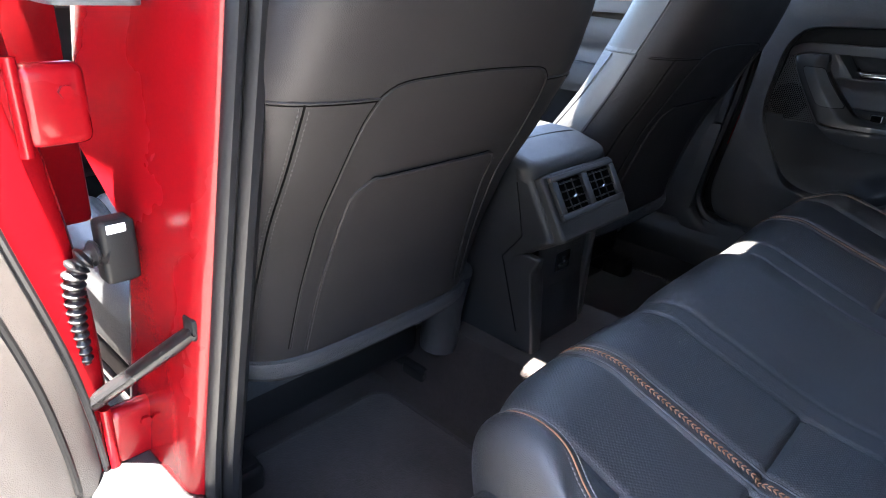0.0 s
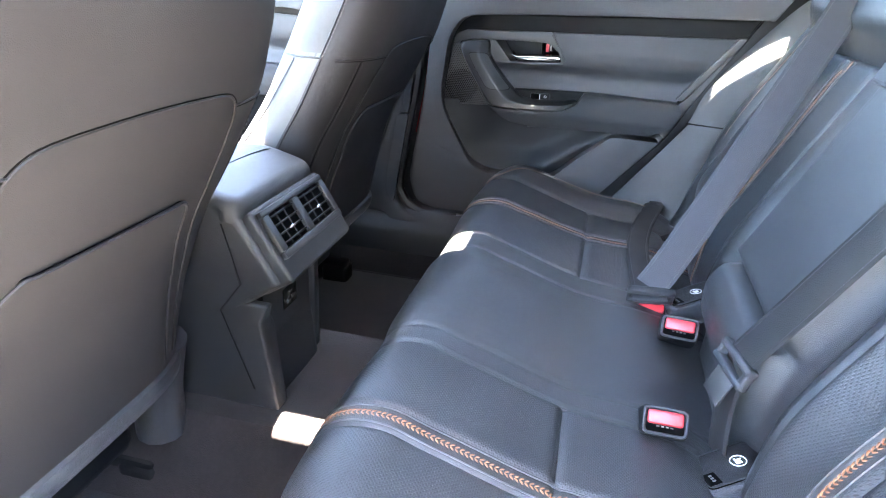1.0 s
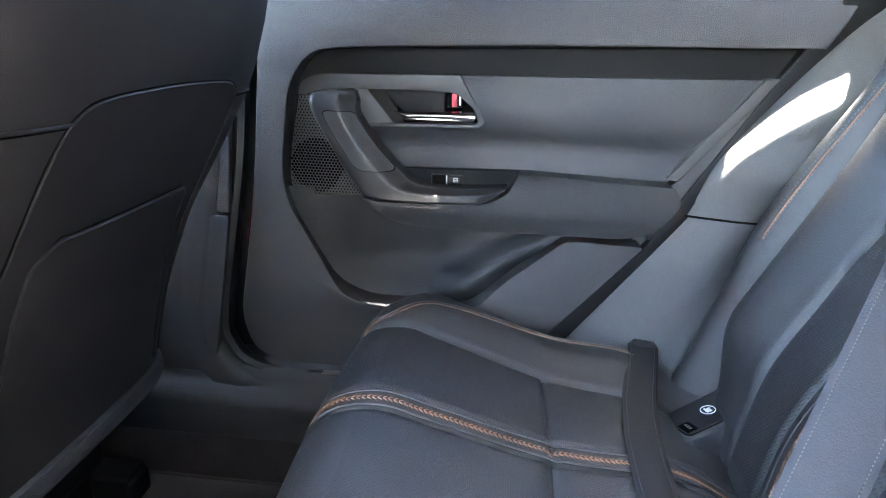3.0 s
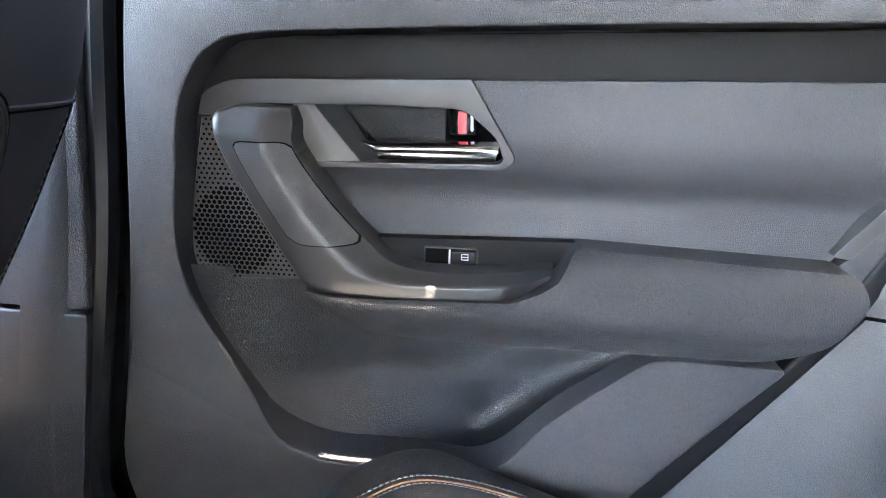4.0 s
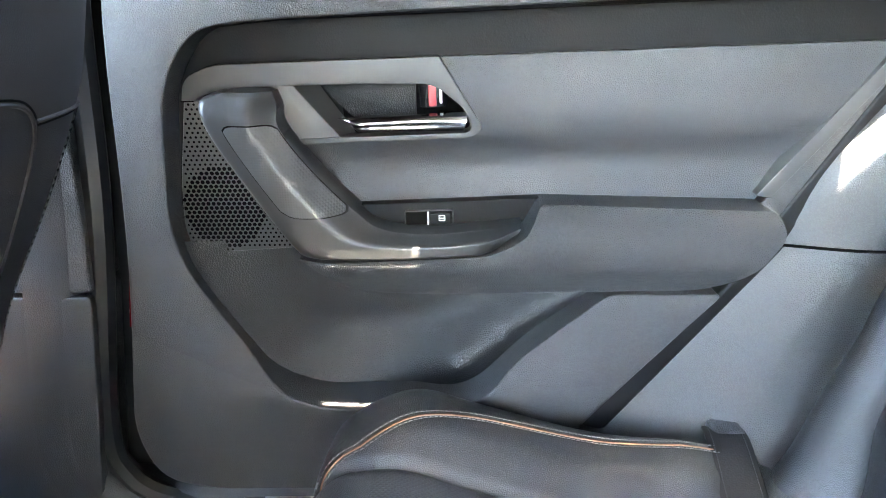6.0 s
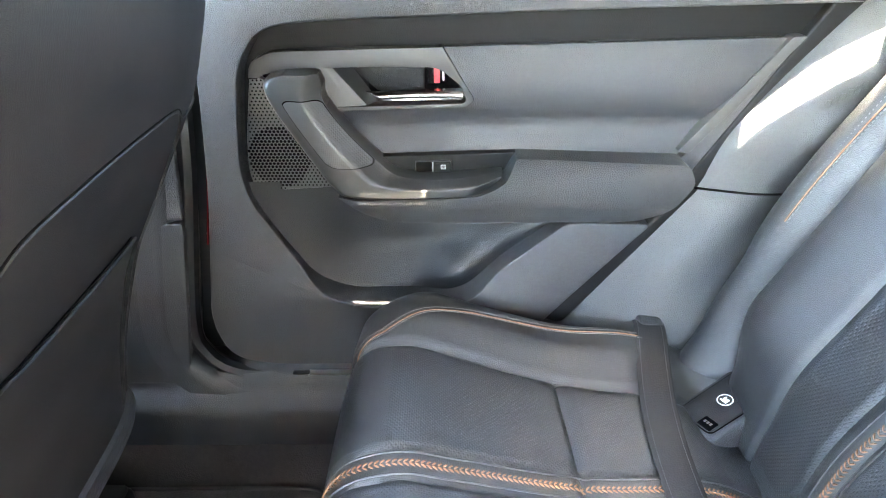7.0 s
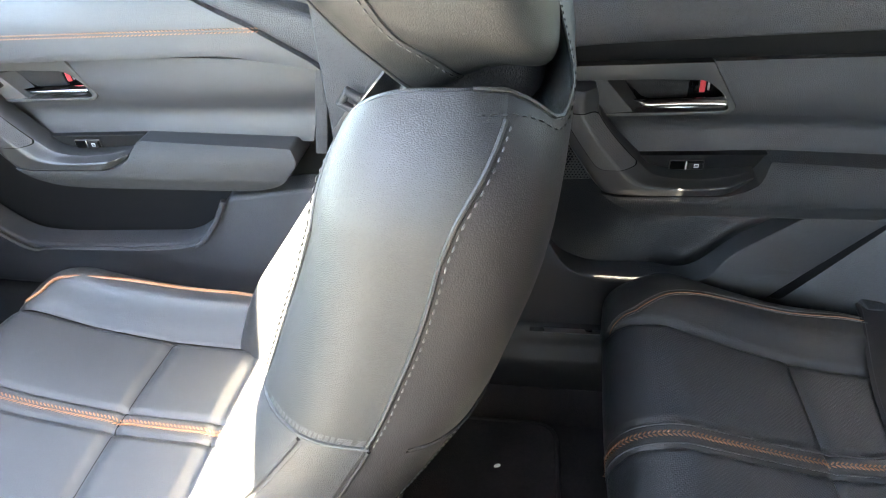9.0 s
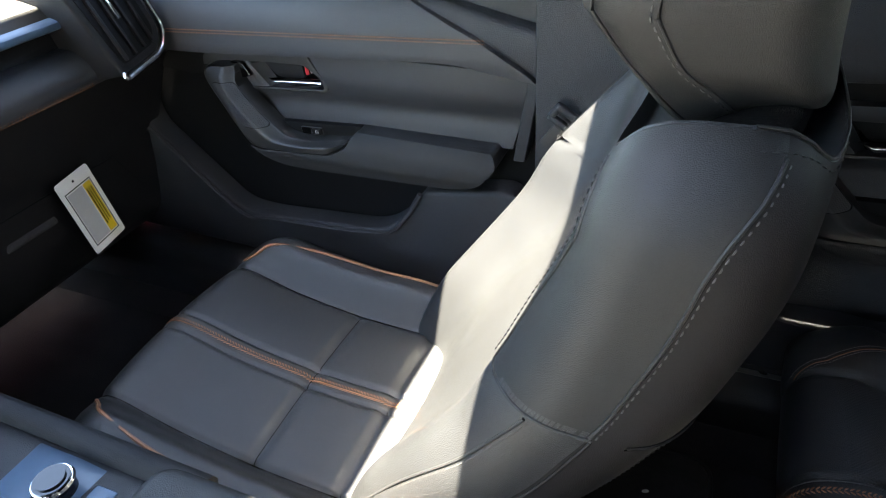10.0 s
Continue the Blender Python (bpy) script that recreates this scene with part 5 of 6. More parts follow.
    part("map_pocket", surf(pocket, np.linspace(-1, 1, 60), np.linspace(0, 1, 30)), VINYL, seat, "flat map pocket on the seat's back", angle=70)
    rim = [pocket(-1, v) for v in np.linspace(0, 0.96, 30)] + [pocket(u, 1.0) for u in np.linspace(-0.94, 0.94, 40)] + [pocket(1, v) for v in np.linspace(0.96, 0, 30)]
    rim = curve_points([tuple(q) for q in rim[::2]], 150)
    part("pocket_hem", tube([Vector(q) + Vector((0, -0.0006, 0)) for q in rim], 0.0020, 6), VINYL, seat, "rolled hem of the pocket")
    # the hem's shade, drawn as a near-black cord behind it
    part("hem_shadow", tube([Vector(q) + Vector((0.0026 * (1 if q[0] > cx + 0.1 else -1 if q[0] < cx - 0.1 else 0), 0.0018, 0.0018)) for q in rim], 0.0006, 6), HOLE_SHADE, seat)
    lip = [rear_y(cx, cx + d, 0.245) + Vector((0, 0.0, -0.004)) for d in np.linspace(-0.19, 0.19, 40)]
    part("lower_lip", tube(lip, 0.009, 8, flat=1.6), TRIM, seat, "grey plastic lip under the seat cover")
    # seat frame, recline cover and rails
    for s in (-1, 1):
        part("side_cover", box((cx + s * 0.215 - 0.02, 0.50, 0.10), (cx + s * 0.215 + 0.02, 0.72, 0.27), 0.016, 4), BLACKTRIM, seat, "plastic side cover")
        if s == inboard:
            part("frame_tube", tube([(cx + s * 0.185, 0.43, 0.26), (cx + s * 0.19, 0.45, 0.18), (cx + s * 0.19, 0.455, 0.10)], 0.034, 12, 14), TRIM, seat, "rounded cover of the seat hinge")
        part("rail", box((cx + s * 0.185 - 0.022, 0.46, 0.005), (cx + s * 0.185 + 0.022, 1.0, 0.055), 0.006), BLACKTRIM, seat, "black seat rail")
        part("rail_end", box((cx + s * 0.185 - 0.026, 0.455, 0.0), (cx + s * 0.185 + 0.026, 0.52, 0.048), 0.010, 3), BLACKTRIM, seat, "black cap on the rail's end")
    part("under_frame", box((cx - 0.19, 0.50, 0.06), (cx + 0.19, 0.98, 0.15), 0.02, 3), BLACKTRIM, seat, "dark frame under the cushion")
    # cushion
    prof = curve_points([(0.46, 0.235), (0.56, 0.243), (0.68, 0.246), (0.77, 0.252), (0.88, 0.272), (0.965, 0.298), (1.005, 0.298), (1.03, 0.272), (1.035, 0.22), (1.02, 0.15)], 90)

    def cush(x, k):
        f = k - int(k)
        y, z = prof[int(k)] * (1 - f) + prof[min(89, int(k) + 1)] * f
        d = abs(x - cx)
        top = step01(0.17, 0.23, z)
        h = 0.038 * step01(0.150, 0.195, d) * step01(0.46, 0.70, y) * step01(1.02, 0.90, y) + 0.01 * step01(0.15, 0.2, d)
        h -= 0.006 * groove(d - 0.150, 0.005) * top + 0.0045 * groove(abs(x - cx) - 0.017, 0.003) * top
        if d < 0.15:
            h -= 0.006 * (groove(y - 0.762, 0.007) + groove(y - 0.632, 0.007)) * top
            h += 0.006 * math.cos(math.pi * d / 0.3)
        r = max(0.0, d - 0.205) / 0.045
        drop = 0.07 * (1 - math.sqrt(max(0.0, 1 - min(1, r) ** 2)))
        back = 0.05 * min(1, r) ** 2 * step01(0.9, 1.03, y) + 0.04 * (d / 0.25) ** 3 * step01(0.93, 1.03, y)
        return Vector((x, y - back, z + h - drop))

    bm = surf(cush, cx + np.r_[np.linspace(-0.25, -0.2, 14), np.linspace(-0.195, 0.195, 110), np.linspace(0.2, 0.25, 14)], range(90))
    part("cushion", bm, LEATHER, seat, "black leather cushion in stitched panels", angle=60)
    part("cushion_base", box((cx - 0.235, 0.50, 0.10), (cx + 0.235, 1.0, 0.235), 0.03, 3), LEATHER, seat)
    for y in (0.762, 0.632):
        k = float(np.interp(y, prof[:60, 0], range(60)))
        part("cross_seam", tube([cush(x, k) + Vector((0, 0, 0.0006)) for x in np.linspace(cx - 0.149, cx + 0.149, 60)], 0.0011, 6), HOLE_SHADE, seat)
    for s in (-1, 1):
        part("panel_seam", tube([cush(cx + s * 0.150, k) + Vector((0, 0, 0.0004)) for k in range(4, 82)], 0.0011, 6), HOLE_SHADE, seat)
    line = [cush(cx, k) + Vector((0, 0, 0.0004)) for k in range(8, 80)]
    part("copper_stitch", joined([stitches(line, (0, 0, 1), 0.0052, 0.0062, 0.0010, 38, side=0.0028), stitches(line, (0, 0, 1), 0.0052, 0.0062, 0.0010, -38, side=-0.0028)]), COPPER, seat, "copper herringbone stitching")
    for s in (-1, 1):
        pts = []
        for y, d in [(1.012, 0.165), (0.985, 0.175), (0.94, 0.192), (0.86, 0.208), (0.76, 0.214), (0.66, 0.216), (0.56, 0.214)]:
            k = int(np.argmin(np.abs(prof[:70, 0] - y)))
            pts.append(cush(cx + s * d, k) + Vector((0, 0, 0.001)))
        part("bolster_piping", tube(pts, 0.0026, 6, 50), COPPER, seat, "copper piping along the bolster")
    # headrest on two posts
    hr = part("headrest", headrest_mesh(cx), LEATHER_SOFT, seat, "grained leather headrest", angle=70)
    sole = [headrest_skin(cx, a, -1.49) for a in np.linspace(0, 2 * math.pi, 64, endpoint=False)]
    mid = Vector((cx + 0.006, 0.280, 0.0))
    band = lambda k, j: Vector((mid.x + (sole[int(j) % 64].x - mid.x) * (0.97 - 0.05 * k), mid.y + (sole[int(j) % 64].y - mid.y) * (0.95 - 0.05 * k), (sole[int(j) % 64].z + 0.012) * (1 - k) + 0.751 * k))
    part("skirt", surf(band, np.linspace(0, 1, 6), range(65)), DARKTRIM, hr, "dark underside of the headrest", angle=80)
    for s in (-1, 1):
        part("headrest_post", tube([(cx + s * 0.096, 0.250, 0.735), (cx + s * 0.094, 0.266, 0.83)], 0.0060, 12), CHROME, seat, "chromed headrest post")
        for a in (1.46, 0.92):
            row = [headrest_skin(cx, math.pi / 2 + s * a, b) for b in np.linspace(-1.5, 1.2, 50)]
            part("headrest_stitch", stitches(row, (-s, 0.3, 0), 0.0060, 0.0038, 0.0006, rise=0.0004), PALE, hr)
            part("headrest_seam", tube([q + Vector((-s * 0.0005, 0.0003, 0)) for q in [headrest_skin(cx, math.pi / 2 + s * (a + 0.035), b) for b in np.linspace(-1.5, 1.2, 50)]], 0.0011, 6), LEATHER_SOFT, hr)
    return seat


def headrest_skin(cx, a, b):
    """a: round the upright axis, b: from the bottom (-pi/2) to the top."""
    def p(v, e):
        return math.copysign(abs(v) ** e, v)
    ca, sa, cb, sb = math.cos(a), math.sin(a), math.cos(b), math.sin(b)
    if sb > 0:
        w, h, arch = cb ** 0.42, 0.100 * p(sb, 0.55), 0.0
    else:
        q = -2 * b / math.pi
        w, h = max(0.0, 1 - q ** 10) ** 0.1, -0.096 * q
        arch = 0.036 * (1 - ((p(sa, 0.52) * w + 0.25) / 1.25) ** 2) * step01(0.2, 0.95, q)
    deep = 0.076 * (1 + 4.5 * min(0.0, h))
    return Vector((cx + 0.006 + (0.146 + 0.2 * min(0.0, h)) * p(ca, 0.42) * w, 0.302 + deep * p(sa, 0.52) * w + (0.42 * h if h < 0 else -0.1 * h), 0.833 + h + arch))


def headrest_mesh(cx):
    a = np.linspace(0, 2 * math.pi, 64, endpoint=False)
    return surf(lambda u, b: headrest_skin(cx, u, b), a, np.r_[-1.5708, -1.570, -1.568, -1.56, -1.545, -1.52, -1.48, -1.43, np.linspace(-1.36, math.pi / 2, 30)], loop=True)


build_front_seat(0.378, "black leather front passenger seat with copper stitching", -1)
build_front_seat(-0.335, "black leather driver's seat with a map pocket on its back", 1)

# ---- centre console ----
def build_console():
    c = thing("centre_console", (-0.01, 0.5, 0.13), "dark grey centre console with rear vents and armrest lid", "console")
    cx = -0.010
    # body: level slices with rounded corners, narrower towards the floor, its tail cut back under the vents
    def body(z, k):
        y0 = float(np.interp(z, [0.12, 0.20, 0.296, 0.300, 0.343, 0.350, 0.432], [0.308, 0.318, 0.332, 0.330, 0.270, 0.272, 0.322]))
        w = 0.105 * float(np.interp(z, [0.12, 0.20, 0.28, 0.34, 0.40], [0.80, 0.865, 0.935, 0.985, 1.0]))
        ring = rnd([(cx - w, 1.28), (cx - w, y0), (cx + w, y0), (cx + w, 1.28)], 0.016, 6)
        x, y = ring[int(k) % len(ring)]
        return (x, y, z - 0.022 * step01(0.40, 0.43, z) * step01(0.35, 1.2, y))

    bm = surf(body, [0.12, 0.16, 0.20, 0.24, 0.27, 0.29, 0.296, 0.300, 0.310, 0.325, 0.338, 0.343, 0.347, 0.352, 0.37, 0.39, 0.41, 0.425, 0.432], range(29))
    bm.faces.new([bm.verts.new(body(0.432, k)) for k in range(28)])
    part("body", bm, CONSOLE, c, "grained grey console body", angle=50)
    part("usb_recess", plate(rnd([(cx - 0.068, 0.135), (cx + 0.075, 0.135), (cx + 0.082, 0.308), (cx - 0.060, 0.308)], 0.004), 0.322, 0.35, 0.0, 2, "yxz"), CONSOLE, c)
    flank = rnd([(cx - 0.094, 0.138), (cx - 0.066, 0.138), (cx - 0.062, 0.27, 0.01), (cx - 0.085, 0.309), (cx - 0.099, 0.309)], 0.006)
    bm = cut_rows(plate(flank, 0.300, 0.345, 0.008, 3, "yxz"), 2, [0.16, 0.18, 0.20, 0.22, 0.24, 0.26, 0.28])
    for v in bm.verts:
        v.co.y += 0.11 * (v.co.z - 0.22) - 0.016 * step01(0.285, 0.309, v.co.z)
    part("flank", bm, CONSOLE, c, "bevelled flank beside the charging ports", angle=50)
    flank = rnd([(cx + 0.094, 0.138), (cx + 0.078, 0.138), (cx + 0.082, 0.309), (cx + 0.099, 0.309)], 0.006)
    part("flank", plate(flank, 0.312, 0.345, 0.006, 3, "yxz"), CONSOLE, c)
    # vent block, leaning
    lean = Matrix.Translation((cx, 0.290, 0.390)) @ Euler((radians(-32), 0, 0)).to_matrix().to_4x4()

    def put(bm):
        bmesh.ops.transform(bm, matrix=lean, verts=bm.verts)
        return bm

    fo = [(-0.098, -0.054, 0.01), (0.098, -0.054, 0.01), (0.098, 0.050, 0.008), (-0.098, 0.050, 0.008)]
    part("vent_block", put(plate(rnd(fo), -0.008, 0.04, 0.006, 3, "yxz")), CONSOLE, c, "grey vent housing")
    bars = [((-0.088, -0.024), (0.088, -0.014)), ((-0.088, 0.036), (0.088, 0.044)), ((-0.088, -0.014), (-0.074, 0.036)), ((0.074, -0.014), (0.088, 0.036)), ((-0.010, -0.014), (0.006, 0.036))]
    part("vent_surround", put(joined([box((a[0], -0.0145, a[1]), (b[0], -0.004, b[1]), 0.0015) for a, b in bars])), SATINDARK, c, "dark satin vent surround")
    part("vent_throat", put(box((-0.076, -0.0085, -0.016), (0.076, -0.0075, 0.038), 0.0)), HOLE_SHADE, c)
    for x0, x1 in ((-0.073, -0.011), (0.007, 0.073)):
        for i in range(4):
            z = -0.007 + 0.0125 * i
            part("vent_slat", put(box((x0, -0.0125, z - 0.0012), (x1, -0.0085, z + 0.0010), 0.0004)), SWITCH, c)
        for i in range(2):
            x = x0 + (x1 - x0) * (i + 1) / 3
            part("vent_fin", put(box((x - 0.0008, -0.0105, -0.013), (x + 0.0008, -0.0086, 0.034), 0.0003)), DARKTRIM, c)
        xm = (x0 + x1) / 2
        part("vent_tab", put(box((xm - 0.006, -0.016, 0.004), (xm + 0.006, -0.010, 0.0085), 0.001)), CHROME, c, "bright vent tab")
    # charging ports
    part("port_plate", box((cx - 0.006, 0.3195, 0.250), (cx + 0.034, 0.325, 0.282), 0.0015), GLOSS, c, "black charging port plate")
    for dx, dz in ((0.006, 0.259), (0.022, 0.262), (0.012, 0.273)):
        part("port", box((cx + dx - 0.005, 0.3175, dz - 0.0025), (cx + dx + 0.005, 0.320, dz + 0.0025), 0.0008), CHROME, c)
    # lid
    bm = plate(rnd([(cx - 0.108, 0.315), (cx + 0.108, 0.315), (cx + 0.108, 0.70), (cx - 0.108, 0.70)], 0.03, 6), 0.468, 0.4375, 0.016, 5, "zxy")
    part("lid_gap", plate(rnd([(cx - 0.101, 0.324), (cx + 0.101, 0.324), (cx + 0.101, 0.69), (cx - 0.101, 0.69)], 0.025, 5), 0.4385, 0.425, 0.0, 1, "zxy"), HOLE_SHADE, c)
    cut_rows(bm, 1, [0.33, 0.345, 0.36, 0.375, 0.39, 0.41, 0.5, 0.6, 0.66])
    cut_rows(bm, 0, [cx - 0.09, cx - 0.06, cx, cx + 0.06, cx + 0.09])
    for v in bm.verts:
        v.co.z -= 0.016 * step01(0.40, 0.315, v.co.y) + 0.25 * max(0, abs(v.co.x - cx) - 0.08) ** 1.5
    part("armrest_lid", bm, LEATHER_SOFT, c, "padded leather armrest lid", angle=60)
    ln = [(cx + u * 0.104, 0.388 - 0.014 * u * u, 0.4668 - 0.006 * step01(0.7, 1.0, abs(u)) - 0.25 * max(0, abs(u * 0.104) - 0.08) ** 1.5) for u in np.linspace(-1, 1, 24)]
    part("lid_seam", tube(ln, 0.0011, 6), BLACKTRIM, c)
    # side joint lines
    jl = [(cx - 0.1055, 0.345, 0.42), (cx - 0.1058, 0.325, 0.34), (cx - 0.104, 0.36, 0.295), (cx - 0.095, 0.325, 0.17)]
    part("panel_joint", tube(jl, 0.0012, 5), BLACKTRIM, c)
    # front half: rails, switch panel, knob
    for s in (-1, 1):
        part("side_rail", tube([(cx + s * 0.110, 0.66, 0.428), (cx + s * 0.112, 0.85, 0.430), (cx + s * 0.112, 1.05, 0.432), (cx + s * 0.112, 1.25, 0.436)], 0.014, 10, 20, flat=0.9), DARKTRIM, c, "padded console side rail")
    part("switch_panel", box((cx + 0.030, 0.70, 0.416), (cx + 0.098, 0.875, 0.4215), 0.003), BLUEGLOSS, c, "blue-grey switch panel")
    part("control_knob", joined([tube([(cx + 0.062, 0.805, 0.421), (cx + 0.062, 0.805, 0.4405)], 0.0175, 24), tube([(cx + 0.062, 0.805, 0.4405), (cx + 0.062, 0.805, 0.4425)], 0.0135, 24)]), GLOSS, c, "round control knob")
    part("knob_ring", tube([(cx + 0.062 + 0.0175 * math.cos(t), 0.805 + 0.0175 * math.sin(t), 0.436) for t in np.linspace(0, 2 * math.pi, 28, endpoint=False)], 0.003, 6, closed=True), CHROME, c, "bright knob ring")
    part("switch_button", box((cx + 0.045, 0.745, 0.421), (cx + 0.080, 0.772, 0.4235), 0.002), BLUEGLOSS, c)
    part("tray", box((cx - 0.085, 0.88, 0.400), (cx + 0.085, 1.18, 0.4135), 0.003), GLOSS, c)
    part("shift_rail", tube([(cx + 0.012, 0.70, 0.425), (cx + 0.02, 0.90, 0.425)], 0.004, 8), CHROME, c)


build_console()

# ---- dashboard ----
def build_dash():
    d = thing("dashboard", (0.0, 1.4, 0.2), "dark dashboard with pad, copper seam and side vent", "dashboard")
    prof = [(1.90, 0.70), (1.60, 0.735), (1.32, 0.742), (1.245, 0.735), (1.215, 0.722), (1.212, 0.708)]
    xs = np.linspace(-0.735, 0.725, 30)

    def strip(pts, n):
        p = curve_points(pts, n)
        return surf(lambda x, k: (x, p[int(k)][0], p[int(k)][1]), xs, range(n))

    part("top_pad", strip(prof, 30), LEATHER_SOFT, d, "soft black dashboard top")
    part("trim_strip", strip([(1.212, 0.712), (1.200, 0.706), (1.202, 0.696), (1.215, 0.692)], 12), BLUEGLOSS, d, "blue-grey trim strip")
    part("recess", strip([(1.232, 0.70), (1.236, 0.665), (1.228, 0.655)], 8), BLACKTRIM, d)
    part("pad", strip([(1.236, 0.662), (1.208, 0.655), (1.192, 0.630), (1.196, 0.606), (1.21, 0.598)], 20), PAD, d, "padded dashboard face")
    part("lower", strip([(1.21, 0.600), (1.225, 0.58), (1.27, 0.50), (1.30, 0.44), (1.32, 0.36), (1.36, 0.25), (1.45, 0.20), (1.6, 0.15)], 30), DARKTRIM, d, "dark lower dashboard and glovebox")
    ln = [(x, 1.1965, 0.605) for x in np.linspace(-0.70, 0.55, 80)]
    part("copper_stitch", joined([stitches(ln, (0, -1, 0), 0.006, 0.0046, 0.0009, 15, side=0.002), stitches(ln, (0, -1, 0), 0.006, 0.0046, 0.0009, -15, side=-0.002)]), COPPER, d, "copper stitching")
    part("glovebox_joint", tube([(0.16, 1.302, 0.435), (0.60, 1.302, 0.435), (0.66, 1.325, 0.34)], 0.0016, 5), BLACKTRIM, d)
    part("glovebox_pull", box((0.36, 1.312, 0.375), (0.46, 1.328, 0.395), 0.004), TRIM, d, "glovebox handle")
    # end vent
    m = Matrix.Translation((0.594, 1.160, 0.705)) @ Euler((radians(-12), radians(-10), radians(2))).to_matrix().to_4x4()

    def put(bm):
        bmesh.ops.transform(bm, matrix=m, verts=bm.verts)
        return bm

    outer = rnd([(-0.052, -0.085, 0.012), (0.036, -0.085, 0.02), (0.062, -0.06, 0.015), (0.062, 0.085), (-0.060, 0.085)], 0.012)
    part("vent_body", put(plate(outer, -0.006, 0.10, 0.006, 3, "yxz")), DARKTRIM, d, "dark vent housing")
    part("vent_throat", put(plate(rnd([(-0.040, -0.070), (0.030, -0.070), (0.048, -0.05), (0.048, 0.075), (-0.048, 0.075)], 0.01), -0.0075, 0.0, 0.0, 2, "yxz")), BLACKTRIM, d)
    for i in range(4):
        x = -0.031 + 0.021 * i
        part("vent_slat", put(box((x - 0.0025, -0.013, -0.066), (x + 0.0025, -0.006, 0.075), 0.001)), DARKTRIM, d)
    ringpts = [(p[0], -0.008, p[1]) for p in rnd([(-0.056, -0.088, 0.012), (0.038, -0.088, 0.02), (0.066, -0.06, 0.015), (0.066, 0.03)], 0.012)]
    part("vent_trim", put(tube([q for q in ringpts if q[2] < 0.04], 0.0042, 8, up=(0, 1, 0))), CHROME, d, "bright vent trim")
    part("vent_tab", put(box((-0.006, -0.017, -0.012), (0.000, -0.012, 0.020), 0.001)), CHROME, d)
    # card hanging from the glovebox edge
    t = thing("hanging_card", (0.51, 1.29, 0.37), "white warning card with yellow band hanging from the glovebox", "card")
    mm = Matrix.Translation((0.500, 1.272, 0.386)) @ Euler((radians(-6), radians(-3), radians(8))).to_matrix().to_4x4()

    def hang(bm):
        bmesh.ops.transform(bm, matrix=mm, verts=bm.verts)
        return bm

    part("card", hang(plate(rnd([(-0.040, -0.072), (0.040, -0.072), (0.040, 0.072), (-0.040, 0.072)], 0.006), -0.0005, 0.0005, 0.0, 2, "yxz")), PAPER, t)
    part("yellow_band", hang(box((0.010, -0.0012, -0.055), (0.028, -0.0006, 0.045), 0.0)), YELLOW, t)
    part("text_block", hang(box((-0.028, -0.0012, -0.055), (0.008, -0.0006, 0.045), 0.0)), GREYINK, t)
    part("border", hang(joined([box((-0.031, -0.0011, -0.059), (-0.0295, -0.0006, 0.049), 0), box((0.0295, -0.0011, -0.059), (0.031, -0.0006, 0.049), 0), box((-0.031, -0.0011, 0.0475), (0.031, -0.0006, 0.049), 0), box((-0.031, -0.0011, -0.059), (0.031, -0.0006, -0.0575), 0)])), BLACKTRIM, t)
    part("bars", hang(joined([box((0.012 + 0.005 * i, -0.0015, -0.04 + 0.003 * i), (0.0145 + 0.005 * i, -0.0011, 0.035), 0) for i in range(3)])), BLACKTRIM, t)
    part("punch", hang(box((-0.004, -0.0012, 0.058), (0.000, -0.0006, 0.062), 0.0)), BLACKTRIM, t)


build_dash()


# ---- near side: open door, hinges, painted pillar ----
def lean_x(x, z):
    return x + 0.105 * (z - 0.62)


def build_left_pillar():
    # painted outer face of the pillar, broad above, narrow below the cable plug
    prof = curve_points([(-0.575, 0.306), (-0.586, 0.302), (-0.596, 0.306), (-0.602, 0.318), (-0.603, 0.345), (-0.603, 0.380)], 24)
    zs = np.linspace(-0.05, 1.06, 60)

    def at(z, k):
        sh = 0.07 * (0.62 - z) * step01(0.9, 0.6, z)
        if k < 24:
            x, y = prof[int(k)]
            return (lean_x(x, z), y + sh, z)
        far = 0.60 if z > 0.50 else np.interp(z, [0.43, 0.50], [0.452, 0.60])
        u = (k - 23) / 12
        if u <= 1:
            return (lean_x(-0.603, z), 0.38 + sh + (far - 0.38) * u, z)
        return (lean_x(-0.603, z) + 0.05 * (u - 1), far + sh + 0.012 * (u - 1), z)

    tagged(part("pillar_b_paint", surf(at, zs, range(24 + 24)), RED, angle=70), "glossy red painted door pillar", "car body", kind="structure")
    for off, r, nm in ((-0.583, 0.0085, "weatherstrip"), (-0.562, 0.0125, "weatherstrip_lip")):
        ln = [(lean_x(off, z) + 0.010 * step01(0.25, 0.0, z), 0.300 + 0.07 * (0.62 - z) * step01(0.9, 0.6, z) + (0.004 if r > 0.01 else 0), z) for z in np.linspace(-0.05, 1.05, 30)]
        tagged(part(nm, tube(ln, r, 10, 50, flat=1.2, up=(0, 1, 0)), RUBBER), "black rubber door weatherstrip", "seal", kind="structure")
    trim = surf(lambda z, k: (lean_x([-0.556, -0.548, -0.540, -0.538, -0.545][int(k)], z), [0.315, 0.305, 0.312, 0.36, 0.60][int(k)] + 0.07 * (0.62 - z) * step01(0.9, 0.6, z), z), zs, range(5))
    tagged(part("pillar_b_trim_left", trim, DARKTRIM, angle=70), "dark inner trim of the near centre pillar", "pillar", kind="structure")


